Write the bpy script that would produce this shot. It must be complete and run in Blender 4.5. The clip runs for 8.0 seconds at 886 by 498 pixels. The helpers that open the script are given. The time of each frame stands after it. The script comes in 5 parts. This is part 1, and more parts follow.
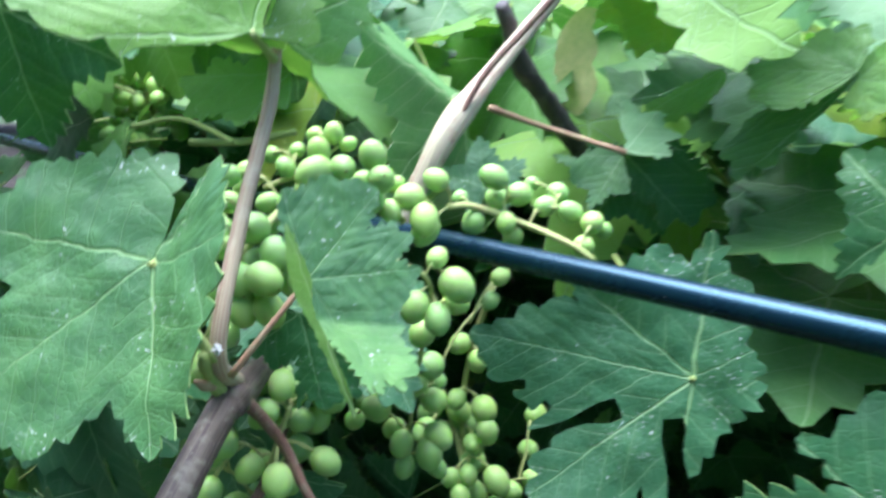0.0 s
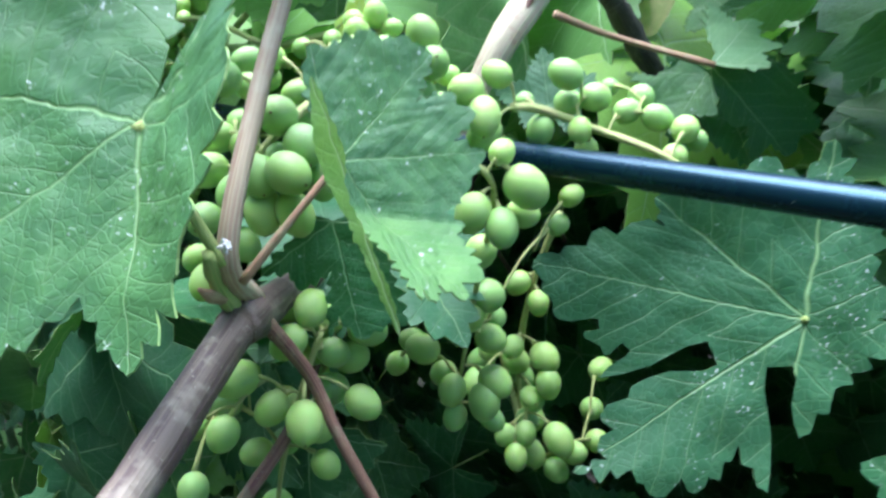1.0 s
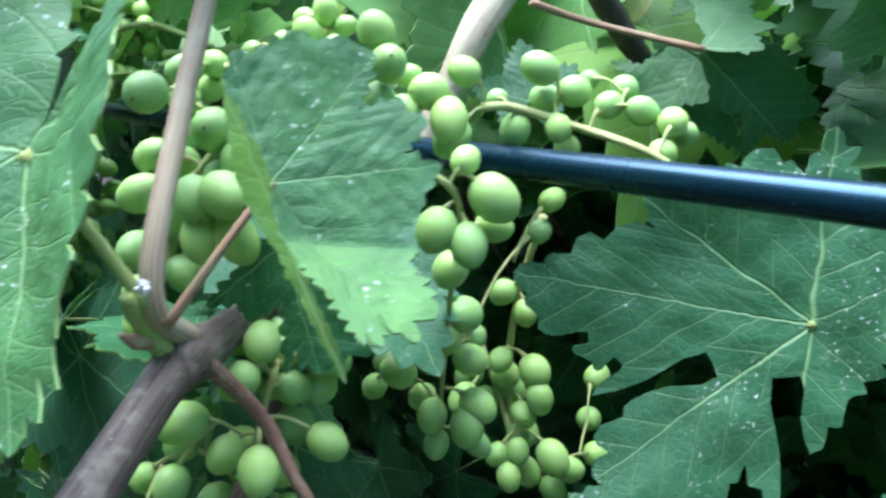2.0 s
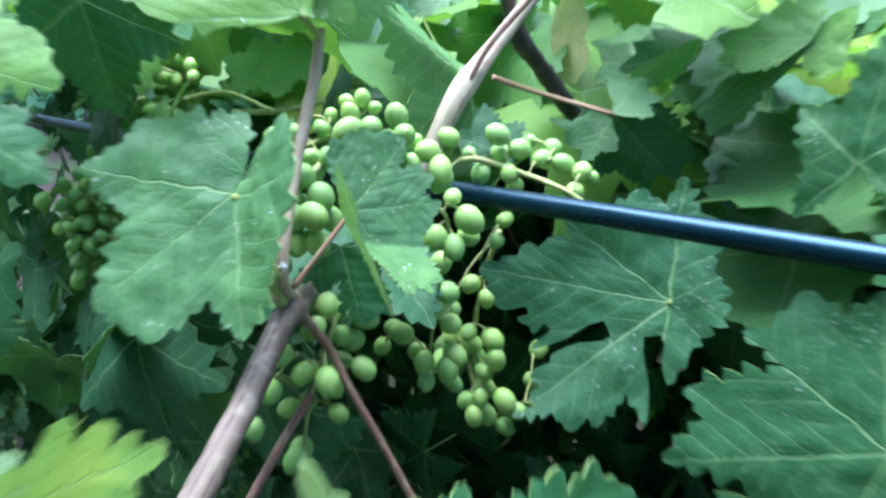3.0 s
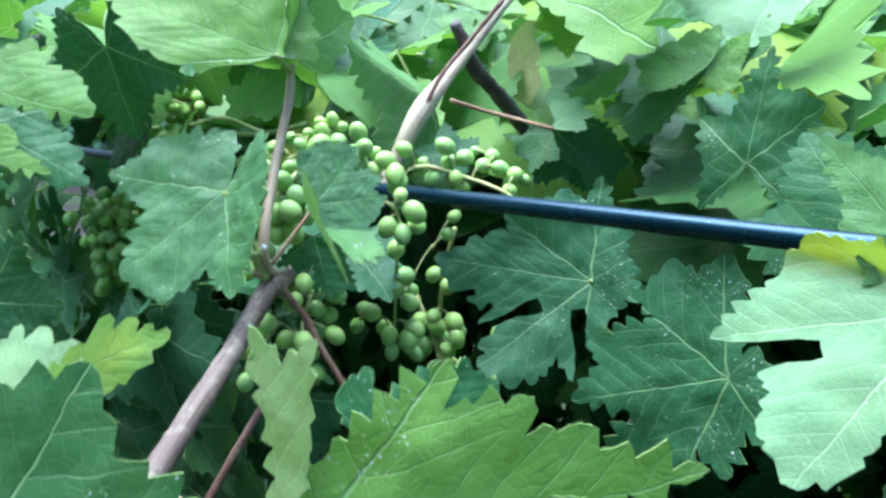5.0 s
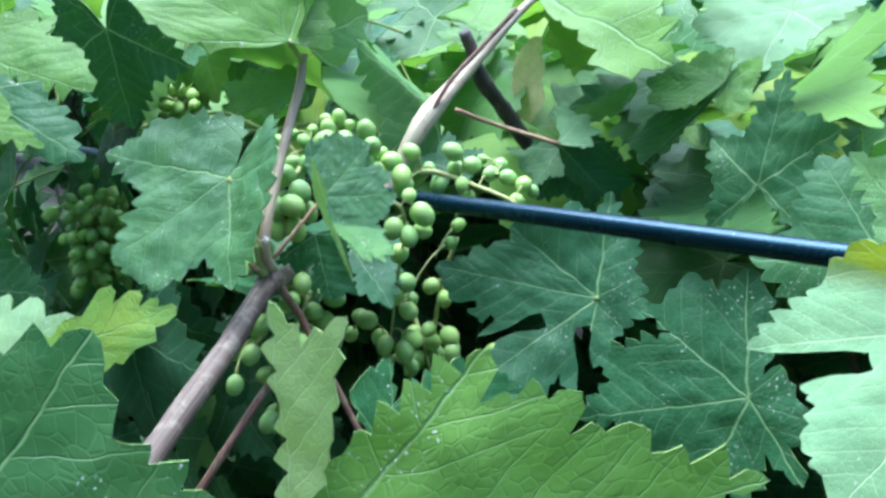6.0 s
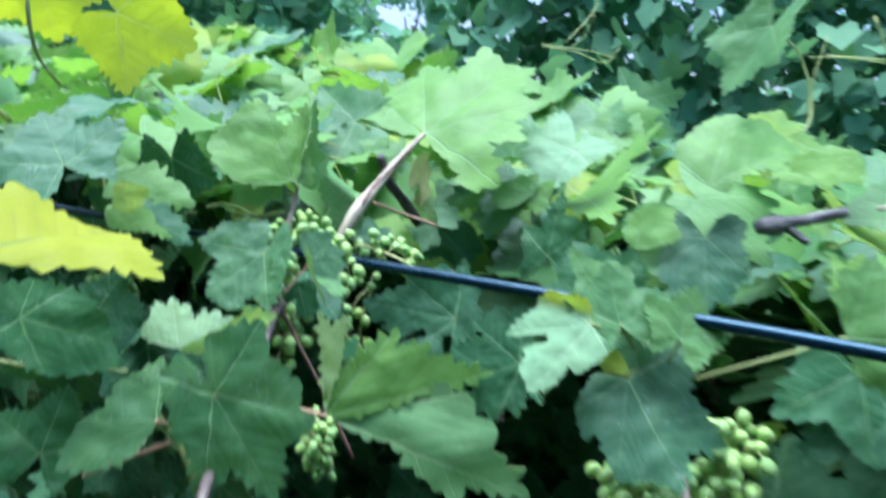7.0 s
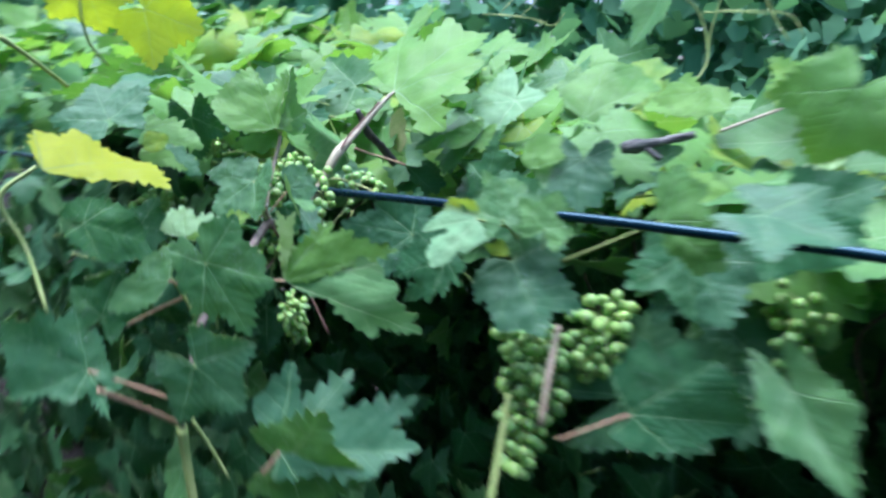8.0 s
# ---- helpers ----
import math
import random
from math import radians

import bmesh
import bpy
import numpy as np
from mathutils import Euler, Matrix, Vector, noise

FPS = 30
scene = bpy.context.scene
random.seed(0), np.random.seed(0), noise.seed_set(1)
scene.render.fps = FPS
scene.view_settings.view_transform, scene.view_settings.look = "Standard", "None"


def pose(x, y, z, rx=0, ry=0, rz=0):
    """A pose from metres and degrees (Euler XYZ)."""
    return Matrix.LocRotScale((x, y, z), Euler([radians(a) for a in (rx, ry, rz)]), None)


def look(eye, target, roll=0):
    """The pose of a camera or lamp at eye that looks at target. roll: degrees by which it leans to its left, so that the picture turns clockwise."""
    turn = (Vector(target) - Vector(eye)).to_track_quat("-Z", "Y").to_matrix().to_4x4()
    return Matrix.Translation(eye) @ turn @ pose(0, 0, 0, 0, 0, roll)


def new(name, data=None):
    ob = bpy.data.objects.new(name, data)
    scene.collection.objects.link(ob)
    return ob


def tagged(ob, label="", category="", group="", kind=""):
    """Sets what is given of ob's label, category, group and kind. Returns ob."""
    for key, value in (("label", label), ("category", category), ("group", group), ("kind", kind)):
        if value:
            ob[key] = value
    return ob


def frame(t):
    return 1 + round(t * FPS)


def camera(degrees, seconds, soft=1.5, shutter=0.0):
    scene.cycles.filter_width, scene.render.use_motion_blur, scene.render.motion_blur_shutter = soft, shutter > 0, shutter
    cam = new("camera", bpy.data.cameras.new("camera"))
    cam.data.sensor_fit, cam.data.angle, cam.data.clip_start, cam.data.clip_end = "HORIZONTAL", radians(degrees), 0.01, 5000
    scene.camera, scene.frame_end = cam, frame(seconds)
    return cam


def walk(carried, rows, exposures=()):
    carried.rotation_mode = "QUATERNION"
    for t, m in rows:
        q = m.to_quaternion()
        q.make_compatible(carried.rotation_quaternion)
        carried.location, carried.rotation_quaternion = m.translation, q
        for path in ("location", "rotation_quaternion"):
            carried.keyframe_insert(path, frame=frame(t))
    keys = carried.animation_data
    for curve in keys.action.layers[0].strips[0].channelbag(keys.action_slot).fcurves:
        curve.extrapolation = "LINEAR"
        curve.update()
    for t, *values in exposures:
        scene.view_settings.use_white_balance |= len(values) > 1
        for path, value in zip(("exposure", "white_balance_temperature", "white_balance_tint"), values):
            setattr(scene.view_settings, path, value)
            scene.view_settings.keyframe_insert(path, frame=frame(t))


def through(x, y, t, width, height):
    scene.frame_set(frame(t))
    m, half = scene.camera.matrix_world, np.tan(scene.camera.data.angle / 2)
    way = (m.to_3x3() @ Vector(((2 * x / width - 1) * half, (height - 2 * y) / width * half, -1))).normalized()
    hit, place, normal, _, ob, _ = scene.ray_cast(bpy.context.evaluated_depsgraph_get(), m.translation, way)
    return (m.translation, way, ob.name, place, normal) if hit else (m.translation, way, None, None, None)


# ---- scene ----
from mathutils import geometry as mathutils_geometry

cam = camera(62.1, 8.0, soft=2.6, shutter=0.8)
PATH = [
    (0, (0.027, 0.003, 1.165), (-0.149, 1.911, 0.592), 2.5),
    (0.5, (0.023, 0.029, 1.142), (-0.251, 1.915, 0.536), 2.6),
    (1, (0.016, 0.05, 1.121), (-0.267, 1.924, 0.482), 2.1),
    (1.5, (0.012, 0.067, 1.115), (-0.285, 1.935, 0.467), 0.8),
    (2, (0.024, 0.079, 1.121), (-0.264, 1.946, 0.464), -0.4),
    (2.2, (0.03, 0.078, 1.123), (-0.273, 1.946, 0.474), -1.2),
    (3.3, (0.028, -0.129, 1.179), (-0.126, 1.768, 0.566), 1.6),
    (3.5, (0.025, -0.146, 1.182), (-0.123, 1.754, 0.576), 1.4),
    (4, (0.034, -0.143, 1.182), (-0.148, 1.758, 0.587), 0.3),
    (4.5, (0.062, -0.138, 1.171), (-0.155, 1.76, 0.578), -0.5),
    (4.7, (0.08, -0.148, 1.175), (-0.153, 1.753, 0.599), -1.1),
    (5.8, (0.063, -0.17, 1.152), (-0.124, 1.755, 0.642), 3.2),
    (6, (0.058, -0.149, 1.151), (-0.106, 1.786, 0.673), 2.9),
    (6.2, (0.06, -0.187, 1.166), (-0.087, 1.753, 0.704), 3.4),
    (6.5, (0.071, -0.313, 1.194), (0.036, 1.645, 0.787), 3.2),
    (6.8, (0.059, -0.461, 1.216), (0.125, 1.511, 0.89), 4.5),
    (7, (0.055, -0.52, 1.244), (0.161, 1.446, 0.888), 5.4),
    (7.2, (0.048, -0.558, 1.241), (0.226, 1.395, 0.845), 5.6),
    (7.5, (0.079, -0.607, 1.228), (0.207, 1.351, 0.84), 4.9),
    (7.7, (0.098, -0.648, 1.215), (0.169, 1.308, 0.806), 2.1),
    (8, (0.216, -0.785, 1.238), (0.148, 1.164, 0.793), 2.8),
]
walk(cam, [(t, look(eye, target, roll)) for t, eye, target, roll in PATH], exposures=[(0.0, 1.95, 5400, 16), (3.5, 1.92, 5150, 13), (6.0, 1.74, 5150, 12), (7.0, 1.60, 5050, 17), (8.0, 1.50, 5100, 18)])

# ---------------------------------------------------------------- light
world = bpy.data.worlds.new("sky")
scene.world = world
world.use_nodes = True
wn = world.node_tree
sky = wn.nodes.new("ShaderNodeTexSky")
sky.sky_type, sky.sun_disc = "NISHITA", False
sky.sun_elevation, sky.sun_rotation = radians(79), radians(304)
sky.air_density, sky.dust_density, sky.ozone_density = 1.0, 4.0, 1.0
wn.nodes["Background"].inputs["Strength"].default_value = 0.11
wn.links.new(sky.outputs["Color"], wn.nodes["Background"].inputs["Color"])
sun = new("sun", bpy.data.lights.new("sun", "SUN"))
sun.data.energy, sun.data.angle, sun.data.color = 3.3, radians(55), (1.0, 0.97, 0.90)
sun.matrix_world = look((-0.90, 0.60, 5.80), (0, 0, 0))


# ---------------------------------------------------------------- node helpers
class Nodes:
    """Short words for building one material's node tree."""

    def __init__(self, name):
        self.mat = bpy.data.materials.new(name)
        self.mat.use_nodes = True
        self.tree = self.mat.node_tree
        self.tree.nodes.clear()
        self.out = self.node("ShaderNodeOutputMaterial")

    def node(self, kind, **values):
        n = self.tree.nodes.new(kind)
        for key, value in values.items():
            self.put(n, key.replace("_", " "), value)
        return n

    def put(self, n, key, value):
        socket = n.inputs[key]
        if isinstance(value, bpy.types.NodeSocket):
            self.tree.links.new(value, socket)
        else:
            socket.default_value = value

    def math(self, op, a, b=0.0, c=0.0):
        n = self.tree.nodes.new("ShaderNodeMath")
        n.operation = op
        for i, v in enumerate((a, b, c)):
            if isinstance(v, bpy.types.NodeSocket):
                self.tree.links.new(v, n.inputs[i])
            else:
                n.inputs[i].default_value = v
        return n.outputs[0]

    def ramp(self, value, lo, hi, a=0.0, b=1.0):
        n = self.tree.nodes.new("ShaderNodeMapRange")
        n.interpolation_type = "SMOOTHSTEP"
        for i, v in enumerate((value, lo, hi, a, b)):
            if isinstance(v, bpy.types.NodeSocket):
                self.tree.links.new(v, n.inputs[i])
            else:
                n.inputs[i].default_value = v
        return n.outputs[0]

    def mix(self, fac, a, b, how="MIX"):
        n = self.tree.nodes.new("ShaderNodeMix")
        n.data_type, n.blend_type = "RGBA", how
        for key, v in ((0, fac), (6, a), (7, b)):
            if isinstance(v, bpy.types.NodeSocket):
                self.tree.links.new(v, n.inputs[key])
            else:
                n.inputs[key].default_value = v if key == 0 else (*v, 1.0)
        return n.outputs[2]

    def noise(self, where, scale, detail=3.0, rough=0.55):
        n = self.node("ShaderNodeTexNoise", Scale=scale, Detail=detail, Roughness=rough)
        if where is not None:
            self.tree.links.new(where, n.inputs["Vector"])
        return n.outputs["Fac"]

    def place(self):
        return self.tree.nodes.new("ShaderNodeTexCoord").outputs["Object"]

    def attr(self, name):
        n = self.tree.nodes.new("ShaderNodeAttribute")
        n.attribute_name = name
        return n.outputs["Fac"]

    def chance(self):
        return self.tree.nodes.new("ShaderNodeObjectInfo").outputs["Random"]

    def bump(self, height, strength, distance=0.001):
        return self.node("ShaderNodeBump", Height=height, Strength=strength, Distance=distance).outputs["Normal"]

    def done(self, shader):
        self.tree.links.new(shader, self.out.inputs["Surface"])
        return self.mat


def vein_fields(n):
    """Masks of a leaf's main veins, side veins and fine net, from the blade's own flat coordinates."""
    uv = n.tree.nodes.new("ShaderNodeUVMap")
    uv.uv_map = "blade"
    warp = n.node("ShaderNodeTexNoise", Scale=5.0, Detail=2.0)
    n.tree.links.new(uv.outputs[0], warp.inputs["Vector"])
    off = n.tree.nodes.new("ShaderNodeVectorMath")
    off.operation = "MULTIPLY_ADD"
    n.tree.links.new(warp.outputs["Color"], off.inputs[0])
    off.inputs[1].default_value, off.inputs[2].default_value = (0.05, 0.05, 0), (-0.025, -0.025, 0)
    add = n.tree.nodes.new("ShaderNodeVectorMath")
    n.tree.links.new(uv.outputs[0], add.inputs[0])
    n.tree.links.new(off.outputs[0], add.inputs[1])
    sep = n.tree.nodes.new("ShaderNodeSeparateXYZ")
    n.tree.links.new(add.outputs[0], sep.inputs[0])
    x, y = sep.outputs[0], sep.outputs[1]
    r = n.math("SQRT", n.math("ADD", n.math("MULTIPLY", x, x), n.math("MULTIPLY", y, y)))
    a = n.math("ABSOLUTE", n.math("ARCTAN2", x, y))
    d = n.math("MINIMUM", a, n.math("MINIMUM", n.math("ABSOLUTE", n.math("SUBTRACT", a, 0.95)), n.math("ABSOLUTE", n.math("SUBTRACT", a, 1.85))))
    across, along = n.math("MULTIPLY", r, n.math("SINE", d)), n.math("MULTIPLY", r, n.math("COSINE", d))
    width = n.math("MULTIPLY_ADD", r, -0.008, 0.0110)
    main = n.ramp(across, 0.0, n.math("MAXIMUM", width, 0.004), 1.0, 0.0)
    q = n.math("DIVIDE", n.math("MULTIPLY_ADD", across, -0.95, along), 0.135)
    near = n.math("ABSOLUTE", n.math("SUBTRACT", n.math("FRACT", n.math("ADD", q, 0.35)), 0.5))
    side = n.ramp(near, 0.0, 0.036, 1.0, 0.0)
    cell = n.tree.nodes.new("ShaderNodeTexVoronoi")
    cell.feature = "DISTANCE_TO_EDGE"
    cell.inputs["Scale"].default_value = 26.0
    n.tree.links.new(add.outputs[0], cell.inputs["Vector"])
    net = n.ramp(cell.outputs["Distance"], 0.0, 0.10, 1.0, 0.0)
    return uv.outputs[0], main, side, net, near


def leaf_material(name, mature, young, vein, rough, through, share, specks, relief):
    n = Nodes(name)
    uv, main, side, net, near = vein_fields(n)
    tone = n.attr("tone")
    where = n.place()
    chance = n.chance()
    patch = n.noise(uv, 2.3, 4.0, 0.6)
    fine = n.noise(uv, 38.0, 3.0)
    mixed = n.math("ADD", tone, n.math("MULTIPLY", n.math("SUBTRACT", patch, 0.5), 0.62))
    base = n.mix(n.ramp(mixed, 1.0, 1.5), n.mix(n.ramp(mixed, 0.0, 1.0), mature, young), (0.58, 0.60, 0.05))
    hue = n.node("ShaderNodeHueSaturation", Hue=n.math("MULTIPLY_ADD", chance, 0.022, 0.489), Saturation=n.math("MULTIPLY_ADD", chance, -0.15, 1.07),
                 Value=n.math("MULTIPLY_ADD", fine, 0.3, 0.85), Color=base)
    mask = n.math("MAXIMUM", main, n.math("MAXIMUM", n.math("MULTIPLY", side, 0.42), n.math("MULTIPLY", net, 0.10)))
    pale = n.math("MULTIPLY", n.math("SUBTRACT", 0.5, near), n.math("MULTIPLY", n.noise(uv, 14.0, 3.0), 0.2))
    colour = n.mix(mask, n.mix(pale, hue.outputs[0], vein), vein)
    if specks:
        dot = n.math("MULTIPLY", n.ramp(n.noise(where, 620.0, 1.0), 0.668, 0.70), n.ramp(n.noise(uv, 3.0, 2.0), 0.50, 0.64))
        streak = n.math("MULTIPLY", n.ramp(n.noise(uv, 9.0, 5.0, 0.75), 0.69, 0.76), 0.35)
        colour = n.mix(n.math("MULTIPLY", n.math("MAXIMUM", dot, streak), specks), colour, (0.80, 0.86, 0.80))
    blotch = n.math("MULTIPLY", n.ramp(n.noise(uv, 7.0, 2.0), 0.76, 0.82), 0.6)
    colour = n.mix(blotch, colour, (0.16, 0.10, 0.03))
    quilt = n.tree.nodes.new("ShaderNodeTexVoronoi")
    quilt.feature = "SMOOTH_F1"
    quilt.inputs["Scale"].default_value = 13.0
    n.tree.links.new(uv, quilt.inputs["Vector"])
    height = n.math("ADD", n.math("MULTIPLY", n.math("MAXIMUM", main, n.math("MULTIPLY", side, 0.5)), -0.6),
                    n.math("ADD", n.math("MULTIPLY_ADD", net, -0.10, n.math("MULTIPLY", quilt.outputs["Distance"], -0.3)), n.math("ADD", n.math("MULTIPLY", n.noise(uv, 9.0, 3.0), 0.6), n.math("MULTIPLY", near, 0.35))))
    normal = n.bump(height, relief, 0.0018)
    skin = n.node("ShaderNodeBsdfPrincipled", Base_Color=colour, Roughness=n.math("MULTIPLY_ADD", patch, 0.25, rough - 0.12), Normal=normal)
    skin.inputs["Specular IOR Level"].default_value = 0.22
    inside = n.node("ShaderNodeBsdfTranslucent", Color=n.mix(n.math("MULTIPLY", mask, 0.75), n.mix(n.ramp(mixed, 1.0, 1.5), n.mix(n.ramp(mixed, 0.0, 1.0), through[0], through[1]), (0.74, 0.82, 0.09)), (0.80, 0.88, 0.58)), Normal=normal)
    mixs = n.tree.nodes.new("ShaderNodeMixShader")
    n.tree.links.new(n.math("MULTIPLY_ADD", tone, 0.28, share), mixs.inputs[0])
    n.tree.links.new(skin.outputs[0], mixs.inputs[1])
    n.tree.links.new(inside.outputs[0], mixs.inputs[2])
    return n.done(mixs.outputs[0])


def plain_material(name, a, b, rough=0.6, scale=300.0, big=40.0, relief=0.3, spec=0.5, through=None):
    n = Nodes(name)
    where = n.place()
    m1, m2 = n.noise(where, scale, 4.0), n.noise(where, big, 3.0)
    fac = n.ramp(n.math("ADD", n.math("MULTIPLY", m1, 0.5), n.math("MULTIPLY", m2, 0.5)), 0.38, 0.62)
    skin = n.node("ShaderNodeBsdfPrincipled", Base_Color=n.mix(fac, a, b), Roughness=rough, Normal=n.bump(m1, relief, 0.001))
    skin.inputs["Specular IOR Level"].default_value = spec
    if through:
        skin.inputs["Subsurface Weight"].default_value = through
        skin.inputs["Subsurface Radius"].default_value = (0.5, 1.0, 0.25)
        skin.inputs["Subsurface Scale"].default_value = 0.004
    return n.done(skin.outputs[0])


def bark_material(name, a, b, c, along=22.0):
    """Lengthwise streaks: a, b and a pale c, by the tube's own length and girth."""
    n = Nodes(name)
    uv = n.tree.nodes.new("ShaderNodeUVMap")
    uv.uv_map = "tube"
    mp = n.tree.nodes.new("ShaderNodeMapping")
    mp.inputs["Scale"].default_value = (along, 60.0, 1.0)
    n.tree.links.new(uv.outputs[0], mp.inputs["Vector"])
    streak = n.noise(mp.outputs[0], 0.35, 4.0, 0.65)
    spot = n.noise(n.place(), 120.0, 3.0)
    colour = n.mix(n.ramp(streak, 0.42, 0.58), a, b)
    fleck = n.ramp(n.noise(n.place(), 900.0, 2.0), 0.66, 0.72)
    colour = n.mix(n.math("MULTIPLY", fleck, 0.55), colour, (0.42, 0.40, 0.30))
    colour = n.mix(n.math("MULTIPLY", n.ramp(spot, 0.5, 0.7), 0.6), colour, c)
    skin = n.node("ShaderNodeBsdfPrincipled", Base_Color=colour, Roughness=0.6, Normal=n.bump(streak, 0.6, 0.0015))
    return n.done(skin.outputs[0])


LEAF_TOP = leaf_material("leaf_upper", (0.042, 0.136, 0.062), (0.210, 0.400, 0.100), (0.24, 0.41, 0.18), 0.42, ((0.26, 0.50, 0.13), (0.50, 0.70, 0.18)), 0.30, 0.9, 0.55)
LEAF_UNDER = leaf_material("leaf_under", (0.140, 0.325, 0.120), (0.260, 0.450, 0.145), (0.52, 0.66, 0.34), 0.62, ((0.26, 0.50, 0.14), (0.50, 0.70, 0.20)), 0.36, 0.0, 0.4)
# whitish green that paints the sky's sheen onto some leaves
LEAF_SHEEN = leaf_material("leaf_sheen", (0.17, 0.34, 0.17), (0.34, 0.47, 0.22), (0.44, 0.58, 0.34), 0.6, ((0.34, 0.56, 0.22), (0.62, 0.78, 0.34)), 0.30, 0.5, 0.35)
LEAF_RIM = plain_material("leaf_margin", (0.22, 0.32, 0.09), (0.15, 0.27, 0.08), 0.5)
DRY_LEAF = plain_material("dry_leaf", (0.76, 0.68, 0.34), (0.62, 0.60, 0.26), 0.7, 200, 25)
PETIOLE = bark_material("petiole_green", (0.27, 0.40, 0.10), (0.37, 0.42, 0.13), (0.44, 0.48, 0.20))
BUD = plain_material("woolly_bud", (0.75, 0.74, 0.70), (0.60, 0.52, 0.48), 0.9)
PETIOLE_RED = bark_material("petiole_red", (0.36, 0.19, 0.12), (0.42, 0.28, 0.16), (0.42, 0.38, 0.22))
CANE = bark_material("cane_bark", (0.070, 0.046, 0.038), (0.135, 0.105, 0.078), (0.27, 0.24, 0.18))
CANE_RED = bark_material("cane_bark_red", (0.11, 0.042, 0.040), (0.24, 0.135, 0.085), (0.29, 0.24, 0.15))
CANE_MID = bark_material("cane_bark_light", (0.40, 0.26, 0.19), (0.48, 0.40, 0.27), (0.55, 0.50, 0.36))
CANE_PALE = bark_material("cane_pale", (0.40, 0.33, 0.24), (0.44, 0.42, 0.27), (0.32, 0.16, 0.12))
RACHIS = bark_material("rachis_green", (0.34, 0.42, 0.12), (0.40, 0.44, 0.16), (0.46, 0.40, 0.18))
OLD_WOOD = bark_material("old_wood", (0.030, 0.024, 0.026), (0.075, 0.062, 0.058), (0.14, 0.13, 0.12), 60.0)
GREY_WOOD = bark_material("grey_wood", (0.014, 0.013, 0.014), (0.17, 0.17, 0.15), (0.02, 0.018, 0.02), 60.0)


def berry_material():
    n = Nodes("grape_skin")
    where = n.place()
    chance = n.chance()
    soft = n.noise(where, 90.0, 3.0)
    base = n.mix(n.ramp(n.math("ADD", n.math("MULTIPLY", soft, 0.6), n.math("MULTIPLY", chance, 0.4)), 0.3, 0.7), (0.215, 0.385, 0.112), (0.320, 0.490, 0.128))
    bloom = n.math("MULTIPLY", n.ramp(n.noise(where, 260.0, 5.0, 0.7), 0.45, 0.75), 0.30)
    colour = n.mix(bloom, base, (0.46, 0.57, 0.26))
    dot = n.ramp(n.noise(where, 900.0, 1.0), 0.72, 0.76)
    colour = n.mix(n.math("MULTIPLY", dot, 0.5), colour, (0.42, 0.48, 0.22))
    skin = n.node("ShaderNodeBsdfPrincipled", Base_Color=colour, Roughness=n.math("MULTIPLY_ADD", soft, 0.2, 0.44), Normal=n.bump(soft, 0.1, 0.0005))
    skin.inputs["Subsurface Weight"].default_value = 0.6
    skin.inputs["Subsurface Radius"].default_value = (0.6, 1.0, 0.25)
    skin.inputs["Subsurface Scale"].default_value = 0.004
    return n.done(skin.outputs[0])


BERRY = berry_material()
SCAR = plain_material("stigma_scar", (0.09, 0.06, 0.03), (0.16, 0.10, 0.05), 0.8)


def pipe_material():
    n = Nodes("black_polyethylene")
    where = n.place()
    scratch = n.noise(where, 35.0, 6.0, 0.8)
    dust = n.ramp(n.noise(where, 12.0, 4.0), 0.45, 0.7)
    # base, dust and gloss are tinted blue to stand for the sky's reflection
    colour = n.mix(n.math("MULTIPLY", dust, 0.3), (0.003, 0.012, 0.021), (0.010, 0.028, 0.045))
    colour = n.mix(n.ramp(n.noise(where, 520.0, 2.0), 0.73, 0.77), colour, (0.22, 0.23, 0.24))
    skin = n.node("ShaderNodeBsdfPrincipled", Base_Color=colour, Roughness=n.math("MULTIPLY_ADD", scratch, 0.2, 0.16), Normal=n.bump(scratch, 0.12, 0.0006))
    skin.inputs["Specular Tint"].default_value = (0.40, 0.78, 1.0, 1.0)
    return n.done(skin.outputs[0])


PIPE = pipe_material()


# ---------------------------------------------------------------- builders
def thing(name, at, label, category, group="", kind=""):
    ob = new(name)
    ob.location = at
    ob.empty_display_size = 0.02
    return tagged(ob, label, category, group, kind)


def under(ob, parent, label=""):
    """Hang ob, built in world coordinates, under its thing or part."""
    ob.parent = parent
    base = parent
    m = Matrix.Identity(4)
    while base:
        m = base.matrix_basis @ m if base.parent is None else base.matrix_parent_inverse @ base.matrix_basis @ m
        base = base.parent
    ob.matrix_parent_inverse = m.inverted()
    if label:
        ob["label"] = label
    return ob


def mesh_object(name, verts, faces, mats, smooth=True):
    me = bpy.data.meshes.new(name)
    me.from_pydata([tuple(v) for v in verts], [], faces)
    for m in mats:
        me.materials.append(m)
    if smooth:
        me.polygons.foreach_set("use_smooth", [True] * len(me.polygons))
    me.update()
    return me


def spline(points, steps=6):
    """A smooth line through the points (Catmull-Rom)."""
    p = [Vector(q) for q in points]
    p = [p[0] * 2 - p[1]] + p + [p[-1] * 2 - p[-2]]
    out = []
    for i in range(1, len(p) - 2):
        for k in range(steps):
            u = k / steps
            out.append(0.5 * (2 * p[i] + (p[i + 1] - p[i - 1]) * u + (2 * p[i - 1] - 5 * p[i] + 4 * p[i + 1] - p[i + 2]) * u * u
                              + (3 * p[i] - p[i - 1] - 3 * p[i + 1] + p[i + 2]) * u ** 3))
    return out + [p[-2]]


